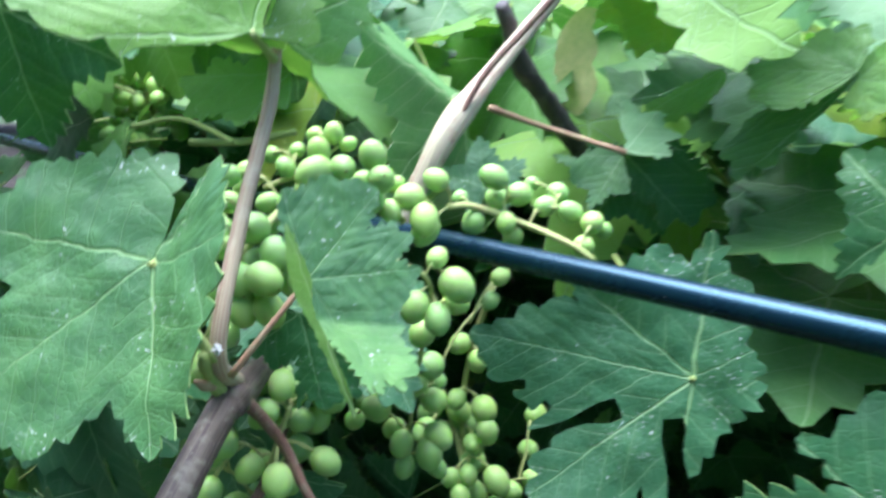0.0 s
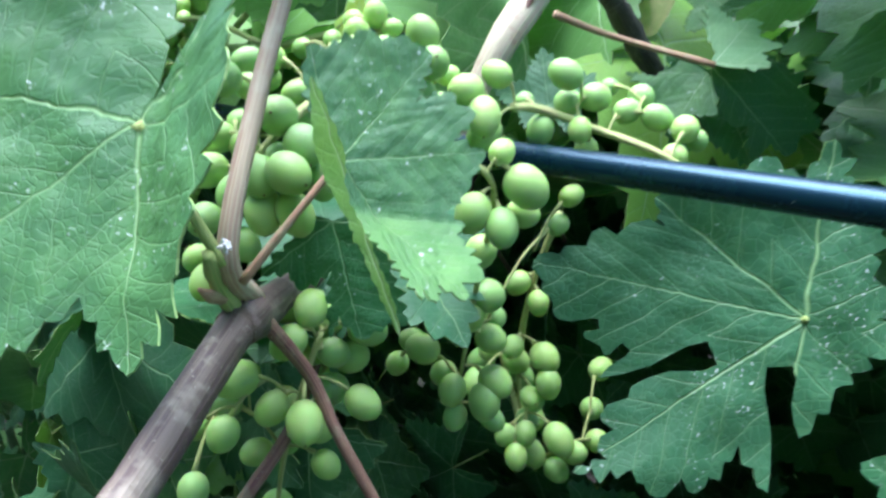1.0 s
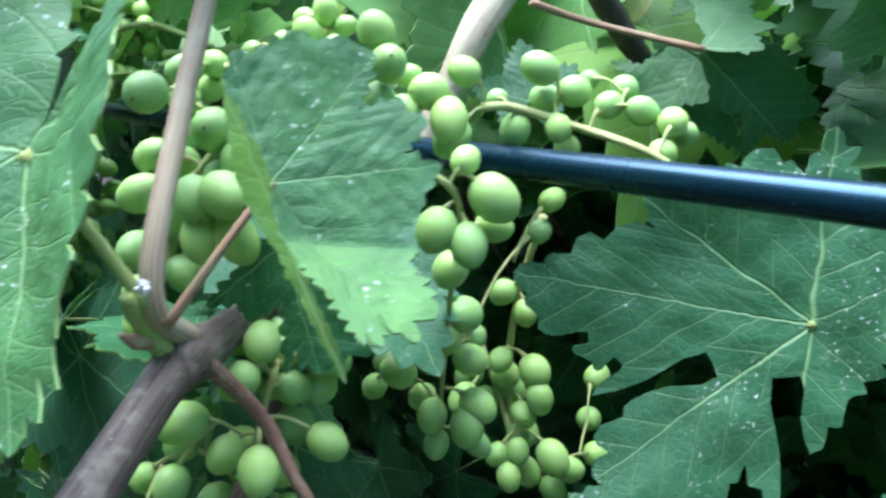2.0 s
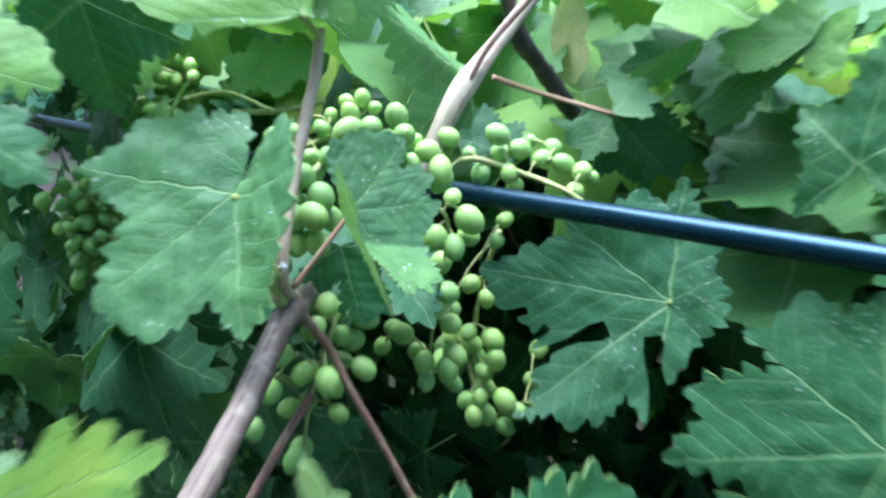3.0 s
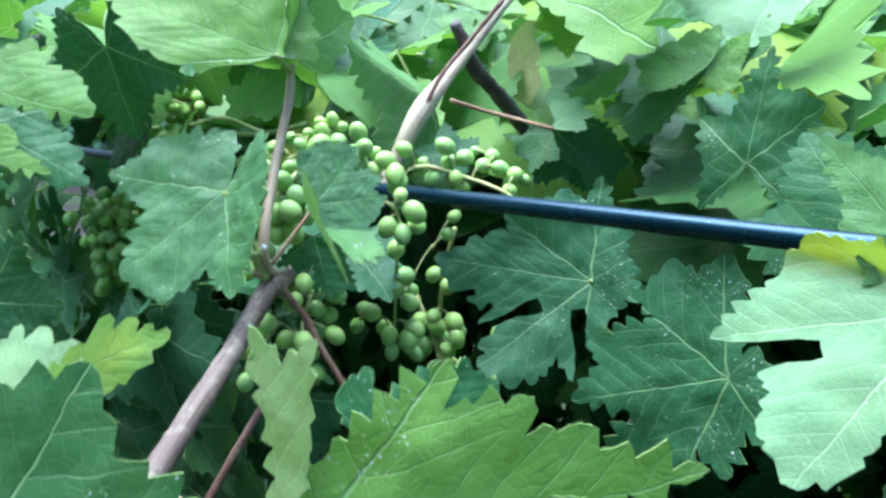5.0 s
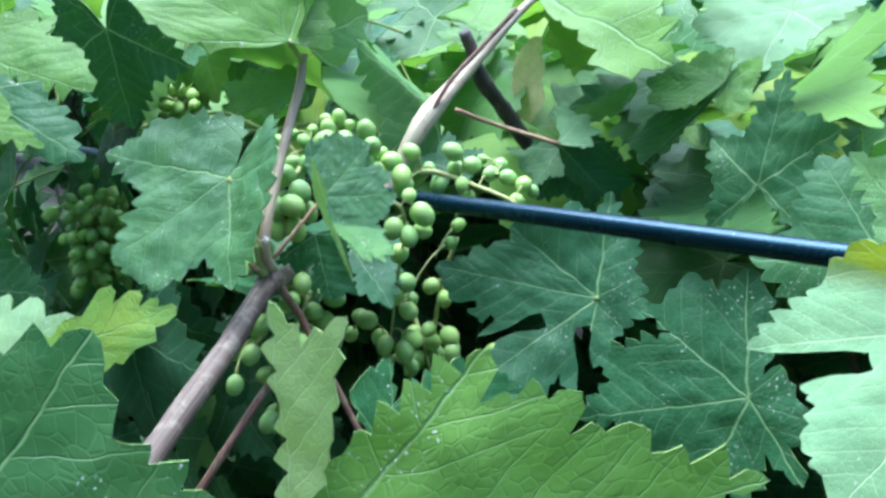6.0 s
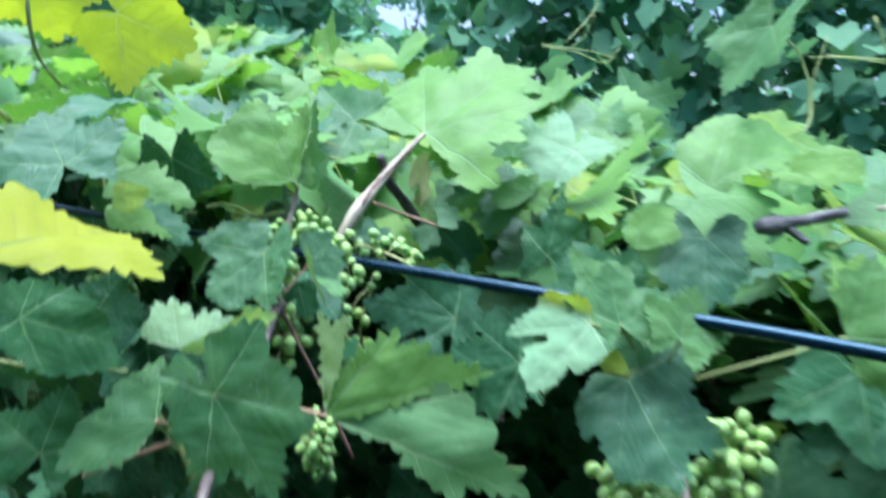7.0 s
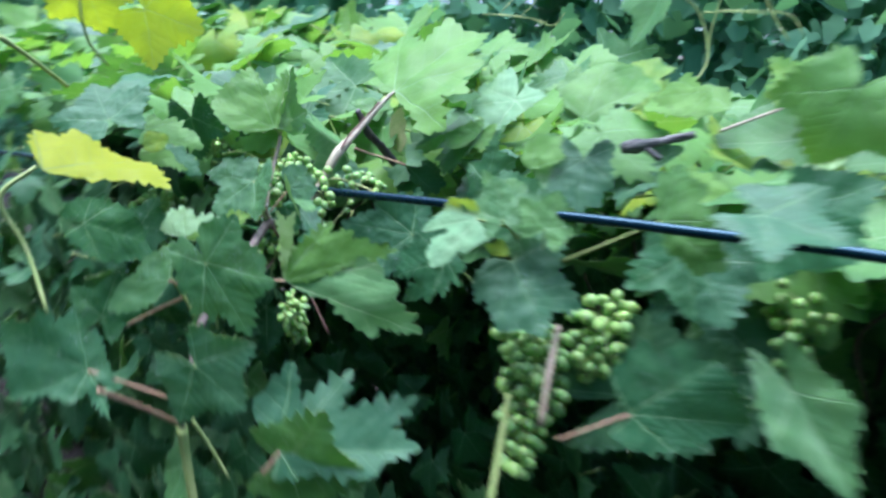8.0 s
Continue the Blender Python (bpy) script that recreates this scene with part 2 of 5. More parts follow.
def tube_data(points, radii, sides=10, rough=0.0, knots=(), steps=6):
    """Vertices, faces and uvs of a tapered tube through the points. knots: (where 0..1, swell)."""
    line = spline(points, steps)
    n = len(line)
    verts, faces, uvs = [], [], []
    side = None
    length = 0.0
    for i, c in enumerate(line):
        ahead = (line[min(i + 1, n - 1)] - line[max(i - 1, 0)]).normalized()
        if side is None:
            side = ahead.orthogonal().normalized()
        side = (side - ahead * side.dot(ahead)).normalized()
        up = ahead.cross(side)
        u = i / (n - 1)
        k = u * (len(radii) - 1)
        j = min(int(k), len(radii) - 2)
        r = radii[j] * (1 - k + j) + radii[j + 1] * (k - j)
        for where, swell in knots:
            r *= 1 + swell * math.exp(-((u - where) * n / 1.6) ** 2)
        if i:
            length += (c - line[i - 1]).length
        for s in range(sides):
            a = 2 * math.pi * s / sides
            way = side * math.cos(a) + up * math.sin(a)
            w = 1 + rough * noise.noise((c + way * r) * 160) + rough * 0.7 * noise.noise((c + way * r) * 45)
            verts.append(c + way * r * w)
            uvs.append((length, s / sides))
    for i in range(n - 1):
        for s in range(sides):
            t = (s + 1) % sides
            faces.append((i * sides + s, i * sides + t, (i + 1) * sides + t, (i + 1) * sides + s))
    faces.append(tuple(reversed(range(sides))))
    faces.append(tuple(range((n - 1) * sides, n * sides)))
    return verts, faces, uvs


def tubes(name, parts, mat, parent, label=""):
    """One mesh of one or more tubes: each (points, radii, options)."""
    verts, faces, uvs = [], [], []
    for points, radii, opts in parts:
        v, f, w = tube_data(points, radii, **opts)
        faces += [tuple(i + len(verts) for i in face) for face in f]
        verts += v
        uvs += w
    me = mesh_object(name, verts, faces, [mat])
    layer = me.uv_layers.new(name="tube")
    for loop in me.loops:
        layer.data[loop.index].uv = uvs[loop.vertex_index]
    ob = new(name, me)
    return under(ob, parent, label) if parent else ob


def five_lobes(rnd, deep, uneven):
    """Lobe tips and the notches between them, as (degrees from the midrib, reach), from one side of the stalk round the tip to the other."""
    def off(v, k=1.0):
        return v * (1 + k * rnd.uniform(-uneven, uneven))
    right = [(off(146), off(0.60)), (off(103), off(0.53 - 0.14 * deep, 0.6)), (off(60), off(0.87)), (off(33), off(0.74 - 0.36 * deep, 0.6))]
    left = [(-off(33), off(0.74 - 0.36 * deep, 0.6)), (-off(60), off(0.87)), (-off(103), off(0.53 - 0.14 * deep, 0.6)), (-off(146), off(0.60))]
    return right + [(0, 1.0)] + left


def leaf_outline(rnd, lobes, teeth=1.0, pitch=0.12, points=4):
    """The toothed margin round the lobes. pitch: the usual width of a tooth; points: corners for each."""
    path = [Vector((0.0, 0.0))] + [Vector((r * math.sin(radians(a)), r * math.cos(radians(a)))) for a, r in lobes] + [Vector((0.0, 0.0))]
    # a narrow notch widens to a drop at its end
    shut = [False] * len(path)
    for i in range(2, len(path) - 2, 2):
        a, b = (path[i - 1] - path[i]).normalized(), (path[i + 1] - path[i]).normalized()
        shut[i] = a.dot(b) > 0.80
    out = []
    last = len(path) - 2
    for i in range(last + 1):
        p, q = path[i], path[i + 1]
        s = (q - p).length
        if s < 1e-4:
            continue
        outward = Vector(((q - p).y, -(q - p).x)) / s
        at_foot, rising = i in (0, last), i % 2 == 0
        slit = shut[i] or shut[i + 1]
        n = max(1, round(s / (pitch * rnd.uniform(0.85, 1.2))))
        bulge = 0.08 * s if at_foot else 0.035 * s
        if slit:
            drop = min(0.045, 0.16 * s)
            out += [p.lerp(q, u) + outward * h for u, h in ([(0.0, 0.0), (0.02, -drop), (0.20, -drop), (0.55, -0.004), (0.8, 0.004)] if rising else [(0.0, 0.0), (0.2, 0.004), (0.45, -0.004), (0.80, -drop), (0.98, -drop)])]
            continue
        for k in range(n):
            lean = rnd.uniform(0.62, 0.80) if rising else rnd.uniform(0.20, 0.38)
            size = teeth * 0.78 * s / n * rnd.uniform(0.5, 1.2)
            by_tip = k == n - 1 if rising else k == 0
            by_notch = k == 0 if rising else k == n - 1
            size *= 0.35 if by_tip else (0.5 if by_notch else 1.0)
            if at_foot:
                size *= 0.0 if (k + 0.5) / n * (1 if i == 0 else -1) + (0 if i == 0 else 1) < 0.55 else 0.7
            steps = [(0.0, 0.0), (lean, 1.0)] if points < 4 else [(0.0, 0.0), (lean * 0.45, 0.58 if rising else 0.64), (lean, 1.0), (lean + (1 - lean) * 0.5, 0.55)]
            for f, h in steps:
                u = (k + f) / n
                out.append(p.lerp(q, u) + outward * (4 * u * (1 - u) * bulge + (h - 0.35) * size * min(1.0, 6 * u, 6 * (1 - u))))
    return out


def vein_turn(lobes):
    """How far each side's lobes lie round from the midrib, so that the veins run into them."""
    sides = []
    for sign in (1, -1):
        near = [(r, abs(a)) for a, r in lobes[::2] if 25 < a * sign <= 82]
        wide = [(r, abs(a)) for a, r in lobes[::2] if 82 < a * sign < 172]
        sides.append((radians(max(near)[1]) if near else 0.95, radians(max(wide)[1]) if wide else 1.85))
    return sides


def leaf_mesh(seed, length=1.0, deep=0.5, lobes=None, tone=0.0, cup=0.0, fold=0.0, bend=0.0, wave=0.07, roll=0.0, flap=None, teeth=1.0, wide=1.0, fold2=None, flap_tone=None,
              pitch=0.12, points=4, rings=9, thick=0.0006, mats=None, uneven=0.06, ripple=0.026):
    """A vine blade with its stalk's foot at the origin, tip along +y, upper face +z: two skins with a rim between. rings: cells from foot to tip's half."""
    rnd = random.Random(seed)
    lobes = lobes or five_lobes(rnd, deep, uneven)
    edge = leaf_outline(rnd, lobes, teeth, pitch, points)
    turns = vein_turn(lobes)
    ph = [rnd.uniform(0, 6.28) for _ in range(4)]
    off = Vector((rnd.uniform(-9, 9), rnd.uniform(-9, 9), 0))
    # even cells inside the margin
    cell = 0.55 / rings
    border = np.array([tuple(p) for p in edge])
    lo, hi = border.min(0), border.max(0)
    inner = []
    for r, y in enumerate(np.arange(lo[1], hi[1], cell * 0.87)):
        for x in np.arange(lo[0], hi[0], cell):
            q = np.array((x + (cell * 0.5 if r % 2 else 0.0), y))
            if ((border - q) ** 2).sum(1).min() > (0.45 * cell) ** 2:
                inner.append(Vector(q))
    n = len(edge)
    got = mathutils_geometry.delaunay_2d_cdt(list(edge) + inner, [(i, (i + 1) % n) for i in range(n)], [], 1, 1e-5)
    flat, tris = [tuple(v) for v in got[0]], [tuple(f) for f in got[2]]
    solid, tones = [], []
    for fx0, y in flat:
        x = fx0 * wide
        r, th = math.hypot(x, y), math.atan2(x, y)
        z = cup * r * r + wave * r * r * math.sin(3 * th + ph[0]) + 0.5 * wave * r * r * math.sin(7 * th + ph[1])
        z += ripple * noise.noise(Vector((x * 5, y * 5, 0)) + off) + 0.35 * ripple * noise.noise(Vector((x * 12, y * 12, 3)) + off)
        va = min(abs(abs(th) - v) for v in (0.0, *turns[0 if th > 0 else 1]))
        z -= ripple * 0.6 * math.exp(-(r * math.sin(min(va, 1.5)) / 0.03) ** 2) * min(1, r * 4) * max(0.0, 1 - r)
        shade = tone
        f = fold if fold2 is None or x < 0 else fold2
        soft = math.sqrt(x * x + 0.0009) - 0.03
        p = Vector((x * math.cos(f) + (x - math.copysign(soft, x)) * (1 - math.cos(f)), y, z + soft * math.sin(f)))
        if roll:
            a = roll * p.x
            p = Vector((math.sin(a) / roll - p.z * math.sin(a), p.y, (1 - math.cos(a)) / roll + p.z * math.cos(a)))
        if bend:
            a = bend * p.y
            p = Vector((p.x, math.sin(a) / bend - p.z * math.sin(a), (1 - math.cos(a)) / bend + p.z * math.cos(a)))
        if flap:
            fx, fy, fa, turn = flap
            ax = Vector((math.sin(fa), math.cos(fa), 0))
            out = Vector((-ax.y, ax.x, 0))
            base = Vector((fx, fy, 0))
            d = (p - base).dot(out)
            if d > 0:
                if flap_tone is not None:
                    shade = tone + (flap_tone - tone) * min(1.0, d / 0.08)
                curl = 0.09
                rad = curl / turn
                ang = turn * min(1.0, d / curl)
                over = max(0.0, d - curl)
                q = base + ax * (p - base).dot(ax) + out * (math.sin(ang) * rad + over * math.cos(ang) - p.z * math.sin(ang))
                p = Vector((q.x, q.y, p.z * math.cos(ang) + (1 - math.cos(ang)) * rad + over * math.sin(ang)))
        solid.append(p * length)
        tones.append(shade)
    grid = np.array([tuple(p) for p in solid])
    tri = np.array(tris)
    fn = np.cross(grid[tri[:, 1]] - grid[tri[:, 0]], grid[tri[:, 2]] - grid[tri[:, 0]])
    nor = np.zeros_like(grid)
    for c in range(3):
        np.add.at(nor, tri[:, c], fn)
    nor /= np.maximum(np.linalg.norm(nor, axis=1, keepdims=True), 1e-15)
    m = len(flat)
    seen = {}
    for a, b, c in tris:
        for e in ((a, b), (b, c), (c, a)):
            seen[e] = seen.get(e, 0) + 1
    rim = [e for e in seen if (e[1], e[0]) not in seen]
    faces = tris + [(a + m, c + m, b + m) for a, b, c in tris] + [(b, a, a + m, b + m) for a, b in rim]
    slot = [0] * len(tris) + [1] * len(tris) + [2] * len(rim)
    me = mesh_object("leaf", np.concatenate([grid, grid - nor * thick]).tolist(), faces, mats or [LEAF_TOP, LEAF_UNDER, LEAF_RIM])
    me.polygons.foreach_set("material_index", slot)
    uv = me.uv_layers.new(name="blade")
    idx = np.empty(len(me.loops), int)
    me.loops.foreach_get("vertex_index", idx)
    f2 = []
    for x, y in flat:
        r, th = math.hypot(x, y), math.atan2(x, y)
        v1, v2 = turns[0 if th > 0 else 1]
        f2.append((r * math.sin(math.copysign(np.interp(abs(th), (0, v1, v2, math.pi), (0, 0.95, 1.85, math.pi)), th)), r * math.cos(np.interp(abs(th), (0, v1, v2, math.pi), (0, 0.95, 1.85, math.pi)))))
    f2 = np.array(f2 + f2)
    uv.data.foreach_set("uv", f2[idx].ravel())
    at = me.attributes.new("tone", "FLOAT", "POINT")
    at.data.foreach_set("value", np.array(tones + tones))
    # the rim keeps its own shading from the two skins
    me.polygons.foreach_set("use_smooth", [v != 2 for v in slot])
    edges = {tuple(sorted(e)) for e in rim} | {(min(a, b) + m, max(a, b) + m) for a, b in rim}
    sharp = me.attributes.new("sharp_edge", "BOOLEAN", "EDGE")
    sharp.data.foreach_set("value", [tuple(sorted(e.vertices)) in edges for e in me.edges])
    me.update()
    return me


def leaf_frame(foot, tip, normal):
    y = (Vector(tip) - Vector(foot)).normalized()
    z = Vector(normal)
    z = (z - y * z.dot(y)).normalized()
    x = y.cross(z)
    return Matrix((x, y, z)).transposed().to_4x4()


def leaf(parent, foot, tip, normal, stalk=None, label="", stalk_mat=None, stalk_r=0.0016, **shape):
    """A blade of its own on a shoot, with its stalk as a part of it. stalk: places from the shoot to the blade's foot."""
    length = (Vector(tip) - Vector(foot)).length
    ob = new("leaf", leaf_mesh(length=length, **shape))
    ob.matrix_basis = Matrix.Translation(foot) @ leaf_frame(foot, tip, normal)
    under(ob, parent, label)
    if stalk:
        me = tubes("petiole", [(list(stalk) + [foot], (stalk_r * 1.25, stalk_r, stalk_r), dict(sides=8, rough=0.12))], stalk_mat or PETIOLE, None)
        under(me, ob)
    return ob


def berry_mesh():
    """An oval grape along z, stalk end at the top, with a small dark scar at the bottom."""
    rows, cols = 11, 16
    verts, faces, slot = [], [], []
    for i in range(rows + 1):
        a = math.pi * i / rows
        for j in range(cols):
            b = 2 * math.pi * j / cols
            r = math.sin(a) * (1 + 0.05 * math.cos(a))
            verts.append((0.5 * r * math.cos(b), 0.5 * r * math.sin(b), 0.60 * math.cos(a)))
    for i in range(rows):
        for j in range(cols):
            k = (j + 1) % cols
            faces.append((i * cols + j, (i + 1) * cols + j, (i + 1) * cols + k, i * cols + k))
            slot.append(0)
    base = len(verts)
    for j in range(6):
        verts.append((0.045 * math.cos(j * 1.0472), 0.045 * math.sin(j * 1.0472), -0.604))
    verts.append((0, 0, -0.63))
    for j in range(6):
        faces.append((base + j, base + 6, base + (j + 1) % 6))
        slot.append(1)
    me = mesh_object("berry", verts, faces, [BERRY, SCAR])
    me.polygons.foreach_set("material_index", slot)
    me.update()
    return me


BERRY_MESH = berry_mesh()


def bunch(name, rachis, berries, label, radii=(0.0020, 0.0014), group="grape bunches on the vine", seed=1, extra=0, spread=0.03, size=0.013, stub=None):
    """A bunch: its branching stalk as one part, each grape another. berries: (x, y, z, width); extra: more grapes of their own round the stalk's line."""
    rnd = random.Random(seed)
    top = thing(name, rachis[0], label, "grape bunch", group)
    line = spline(rachis, 8)
    spots = [(Vector(b[:3]), b[3]) for b in berries]
    tries = 0
    while extra and tries < 4000:
        tries += 1
        u = rnd.random()
        c = line[int(u * (len(line) - 1))]
        way = Vector((rnd.gauss(0, 1), rnd.gauss(0, 1), rnd.gauss(0, 0.8))).normalized()
        p = c + way * rnd.uniform(0.35, 1.0) * spread * (1.1 - 0.6 * u)
        w = size * rnd.uniform(0.82, 1.12)
        if all((p - q).length > 0.5 * (w + v) * 0.93 for q, v in spots):
            spots.append((p, w))
            extra -= 1
    stalks = [(rachis, radii, dict(sides=8, rough=0.15))]
    joints = [q for q in line[1:]]
    for p, w in sorted(spots, key=lambda b: min((b[0] - q).length for q in line)):
        lift = Vector((0, 0, 0.35 * w))
        c = min(joints, key=lambda q: (q - lift - p).length)
        out = p - c
        way = (out.normalized() + Vector((rnd.uniform(-0.25, 0.25), rnd.uniform(-0.25, 0.25), -0.45))).normalized()
        ob = new("berry", BERRY_MESH)
        turn = way.to_track_quat("-Z", "Y").to_matrix().to_4x4()
        w2 = w * rnd.uniform(0.97, 1.05)
        ob.matrix_basis = Matrix.Translation(p) @ turn @ Matrix.Rotation(rnd.uniform(0, 6.28), 4, "Z") @ Matrix.Diagonal((w2, w2, w2 * rnd.uniform(0.95, 1.08), 1))
        under(ob, top)
        head = p - way * w * 0.57
        gap = (head - c).length
        if gap > 0.002:
            mid = c.lerp(head, 0.5) + Vector((0, 0, 0.12 * gap))
            under(tubes("pedicel", [([c, mid, head], (0.0007, 0.0006, 0.0011), dict(sides=6, rough=0.1, steps=3))], RACHIS, None), ob)
            joints += [mid, c.lerp(head, 0.75)]
    tubes("bunch_stalk", stalks, RACHIS, top)
    return top



# ---------------------------------------------------------------- the nearest shoot
shoot = thing("vine_shoot", (-0.10, 0.20, 0.90), "reddish-brown grapevine shoot with broad green toothed leaves tied along the pipe", "vine shoot", "grapevine shoots")
tubes("cane", [([(-0.065, -0.106, 0.881), (-0.073, -0.030, 0.958), (-0.073, 0.030, 0.984), (-0.074, 0.100, 0.997), (-0.074, 0.180, 1.012), (-0.075, 0.235, 1.024), (-0.073, 0.250, 1.028)], (0.0036, 0.0044, 0.0054, 0.0056, 0.0058, 0.0062, 0.0066), dict(sides=16, rough=0.1, knots=[(0.93, 0.2)]))], CANE, shoot)
tubes("cane", [([(-0.074, 0.238, 1.026), (-0.078, 0.297, 1.017), (-0.067, 0.357, 1.013)], (0.0066, 0.0060, 0.0050), dict(sides=14, rough=0.2, knots=[(0.2, 0.2)]))], CANE, shoot)
tubes("cane", [([(-0.067, 0.355, 1.013), (-0.044, 0.410, 1.041), (-0.013, 0.437, 1.107), (0.023, 0.494, 1.158), (0.060, 0.530, 1.205), (0.082, 0.546, 1.224)], (0.0056, 0.0062, 0.0072, 0.0058, 0.0036, 0.0022), dict(sides=14, rough=0.12, knots=[(0.42, 0.25)]))], CANE_PALE, shoot)
tubes("cane", [([(-0.073, 0.250, 1.031), (-0.074, 0.236, 1.052), (-0.073, 0.262, 1.095), (-0.068, 0.281, 1.133), (-0.066, 0.285, 1.155)], (0.0036, 0.0032, 0.0029, 0.0027, 0.0024), dict(sides=12, rough=0.08))], CANE_MID, shoot)
tubes("cane", [([(-0.073, 0.252, 1.026), (-0.060, 0.262, 1.000), (-0.049, 0.258, 0.981), (-0.034, 0.253, 0.958), (-0.013, 0.244, 0.925), (0.019, 0.232, 0.868)], (0.0028, 0.0023, 0.0021, 0.0021, 0.0021, 0.0021), dict(sides=10, rough=0.1))], CANE_RED, shoot)
tubes("cane", [([(-0.072, 0.307, 0.984), (-0.075, 0.281, 0.965), (-0.083, 0.254, 0.951), (-0.095, 0.225, 0.928), (-0.114, 0.202, 0.893)], (0.0022, 0.0024, 0.0026, 0.0026, 0.0026), dict(sides=10, rough=0.1))], CANE_RED, shoot)
bud_rnd = random.Random(4)
wool = []
for _ in range(26):
    p = Vector((-0.070, 0.226, 1.056)) + Vector((bud_rnd.gauss(0, 0.0009), bud_rnd.gauss(0, 0.0008), bud_rnd.gauss(0, 0.0007)))
    q = p + Vector((bud_rnd.gauss(0, 0.0006), bud_rnd.gauss(0, 0.0006), bud_rnd.gauss(0, 0.0006)))
    wool.append(([p, (p + q) / 2 + Vector((0, 0, 0.0004)), q], (0.0004, 0.0006, 0.0003), dict(sides=5, steps=2, rough=0.3)))
tubes("spur", [([(-0.077, 0.230, 1.052), (-0.078, 0.236, 1.042), (-0.076, 0.242, 1.031)], (0.0018, 0.0026, 0.0030), dict(sides=10, rough=0.25, knots=[(0.3, 0.25)]))], PETIOLE, shoot, "swollen green spur")
tubes("bud", wool, BUD, shoot, "white woolly bud")
tubes("bud", [([(-0.077, 0.238, 1.036), (-0.079, 0.234, 1.038), (-0.081, 0.231, 1.041)], (0.0020, 0.0022, 0.0008), dict(sides=8, rough=0.2))], PETIOLE_RED, shoot)
leaf(shoot, (-0.086, 0.216, 1.090), (-0.133, 0.182, 1.053), (0.121, -0.804, 0.583), seed=11, tone=0.3, cup=-0.06, wave=0.04, flap=(0.095, -0.140, -0.758, 0.85), rings=14, stalk=[(-0.0745, 0.234, 1.048), (-0.082, 0.230, 1.066)], lobes=[(136, 0.57), (90, 0.67), (80, 0.81), (68, 0.78), (53, 0.97), (30, 0.63), (0, 1.00), (-12, 0.98), (-25, 0.97), (-40, 0.64), (-56, 0.90), (-86, 0.66), (-141, 0.56), (-162, 0.53), (166, 0.59)])  # broad leaf beside the fork
# lighter tones of the bent part and the strip paint in light they catch
leaf(shoot, (-0.042, 0.241, 1.079), (-0.004, 0.259, 1.080), (0.350, -0.799, 0.489), seed=12, tone=0.26, flap_tone=0.5, cup=0.0, wave=0.03, rings=16, pitch=0.10, flap=(0.472, 0.789, -2.904, 0.8), stalk_mat=PETIOLE_RED, stalk_r=0.0011, stalk=[(-0.066, 0.227, 1.046), (-0.053, 0.234, 1.064)], lobes=[(88, 0.44), (79, 0.81), (78, 1.23), (76, 1.15), (74, 1.26), (69, 1.13), (65, 1.30), (62, 1.19), (54, 1.24), (42, 0.91), (33, 0.92), (32, 0.75), (17, 0.87), (11, 0.88), (0, 1.00), (-7, 0.78), (-16, 1.00), (-23, 0.91), (-29, 0.94), (-35, 0.67), (-46, 1.04), (-55, 1.01), (-58, 1.02), (-66, 0.91), (-74, 0.94), (-91, 0.77), (-99, 0.80), (-102, 0.72), (-107, 0.63)])  # small leaf with a folded edge
leaf(shoot, (-0.020, 0.220, 1.038), (-0.046, 0.230, 1.102), (0.251, -0.935, 0.251), seed=112, tone=1.0, wave=0.02, ripple=0.012, rings=14, pitch=0.06, teeth=0.4, mats=[LEAF_UNDER, LEAF_UNDER, LEAF_RIM], lobes=[(8, 0.08), (6, 0.16), (2, 0.27), (0, 0.41), (-2, 0.53), (-1, 0.61), (2, 0.71), (1, 0.85), (0, 1.00), (-2, 0.90), (-5, 0.76), (-6, 0.69), (-6, 0.60), (-5, 0.48), (-5, 0.33), (-6, 0.20), (-6, 0.08)])
leaf(shoot, (-0.059, 0.287, 1.047), (-0.046, 0.276, 1.008), (0.100, -0.949, 0.300), seed=13, tone=0.0, cup=-0.1, rings=9, lobes=[(110, 0.42), (80, 0.35), (68, 0.77), (55, 0.56), (39, 0.64), (15, 0.41), (15, 0.97), (10, 0.78), (0, 1.00), (-15, 0.96), (-21, 1.06), (-35, 0.62), (-82, 0.46)])  # dark leaf behind it
leaf(shoot, (0.126, 0.358, 0.998), (0.010, 0.375, 1.008), (-0.100, -0.920, 0.380), seed=14, tone=0.0, cup=0.08, wave=0.05, rings=16, pitch=0.08, stalk=[(0.100, 0.500, 1.020), (0.128, 0.410, 0.990)], lobes=[(162, 0.31), (133, 0.27), (112, 0.47), (98, 0.49), (87, 0.66), (78, 0.50), (66, 0.61), (47, 0.56), (29, 0.69), (23, 0.59), (20, 0.68), (13, 0.73), (12, 0.81), (7, 0.82), (0, 1.00), (-9, 0.90), (-13, 0.88), (-15, 0.73), (-17, 0.79), (-21, 0.73), (-24, 0.72), (-22, 0.64), (-30, 0.76), (-34, 0.34), (-35, 0.65), (-38, 0.69), (-39, 0.81), (-44, 0.79), (-45, 0.87), (-49, 0.87), (-47, 1.00), (-54, 0.82), (-63, 0.83), (-65, 0.72), (-70, 0.74), (-75, 0.51), (-89, 0.63), (-75, 0.19), (-98, 0.42), (-123, 0.26), (172, 0.31)])  # dark leaf under the pipe
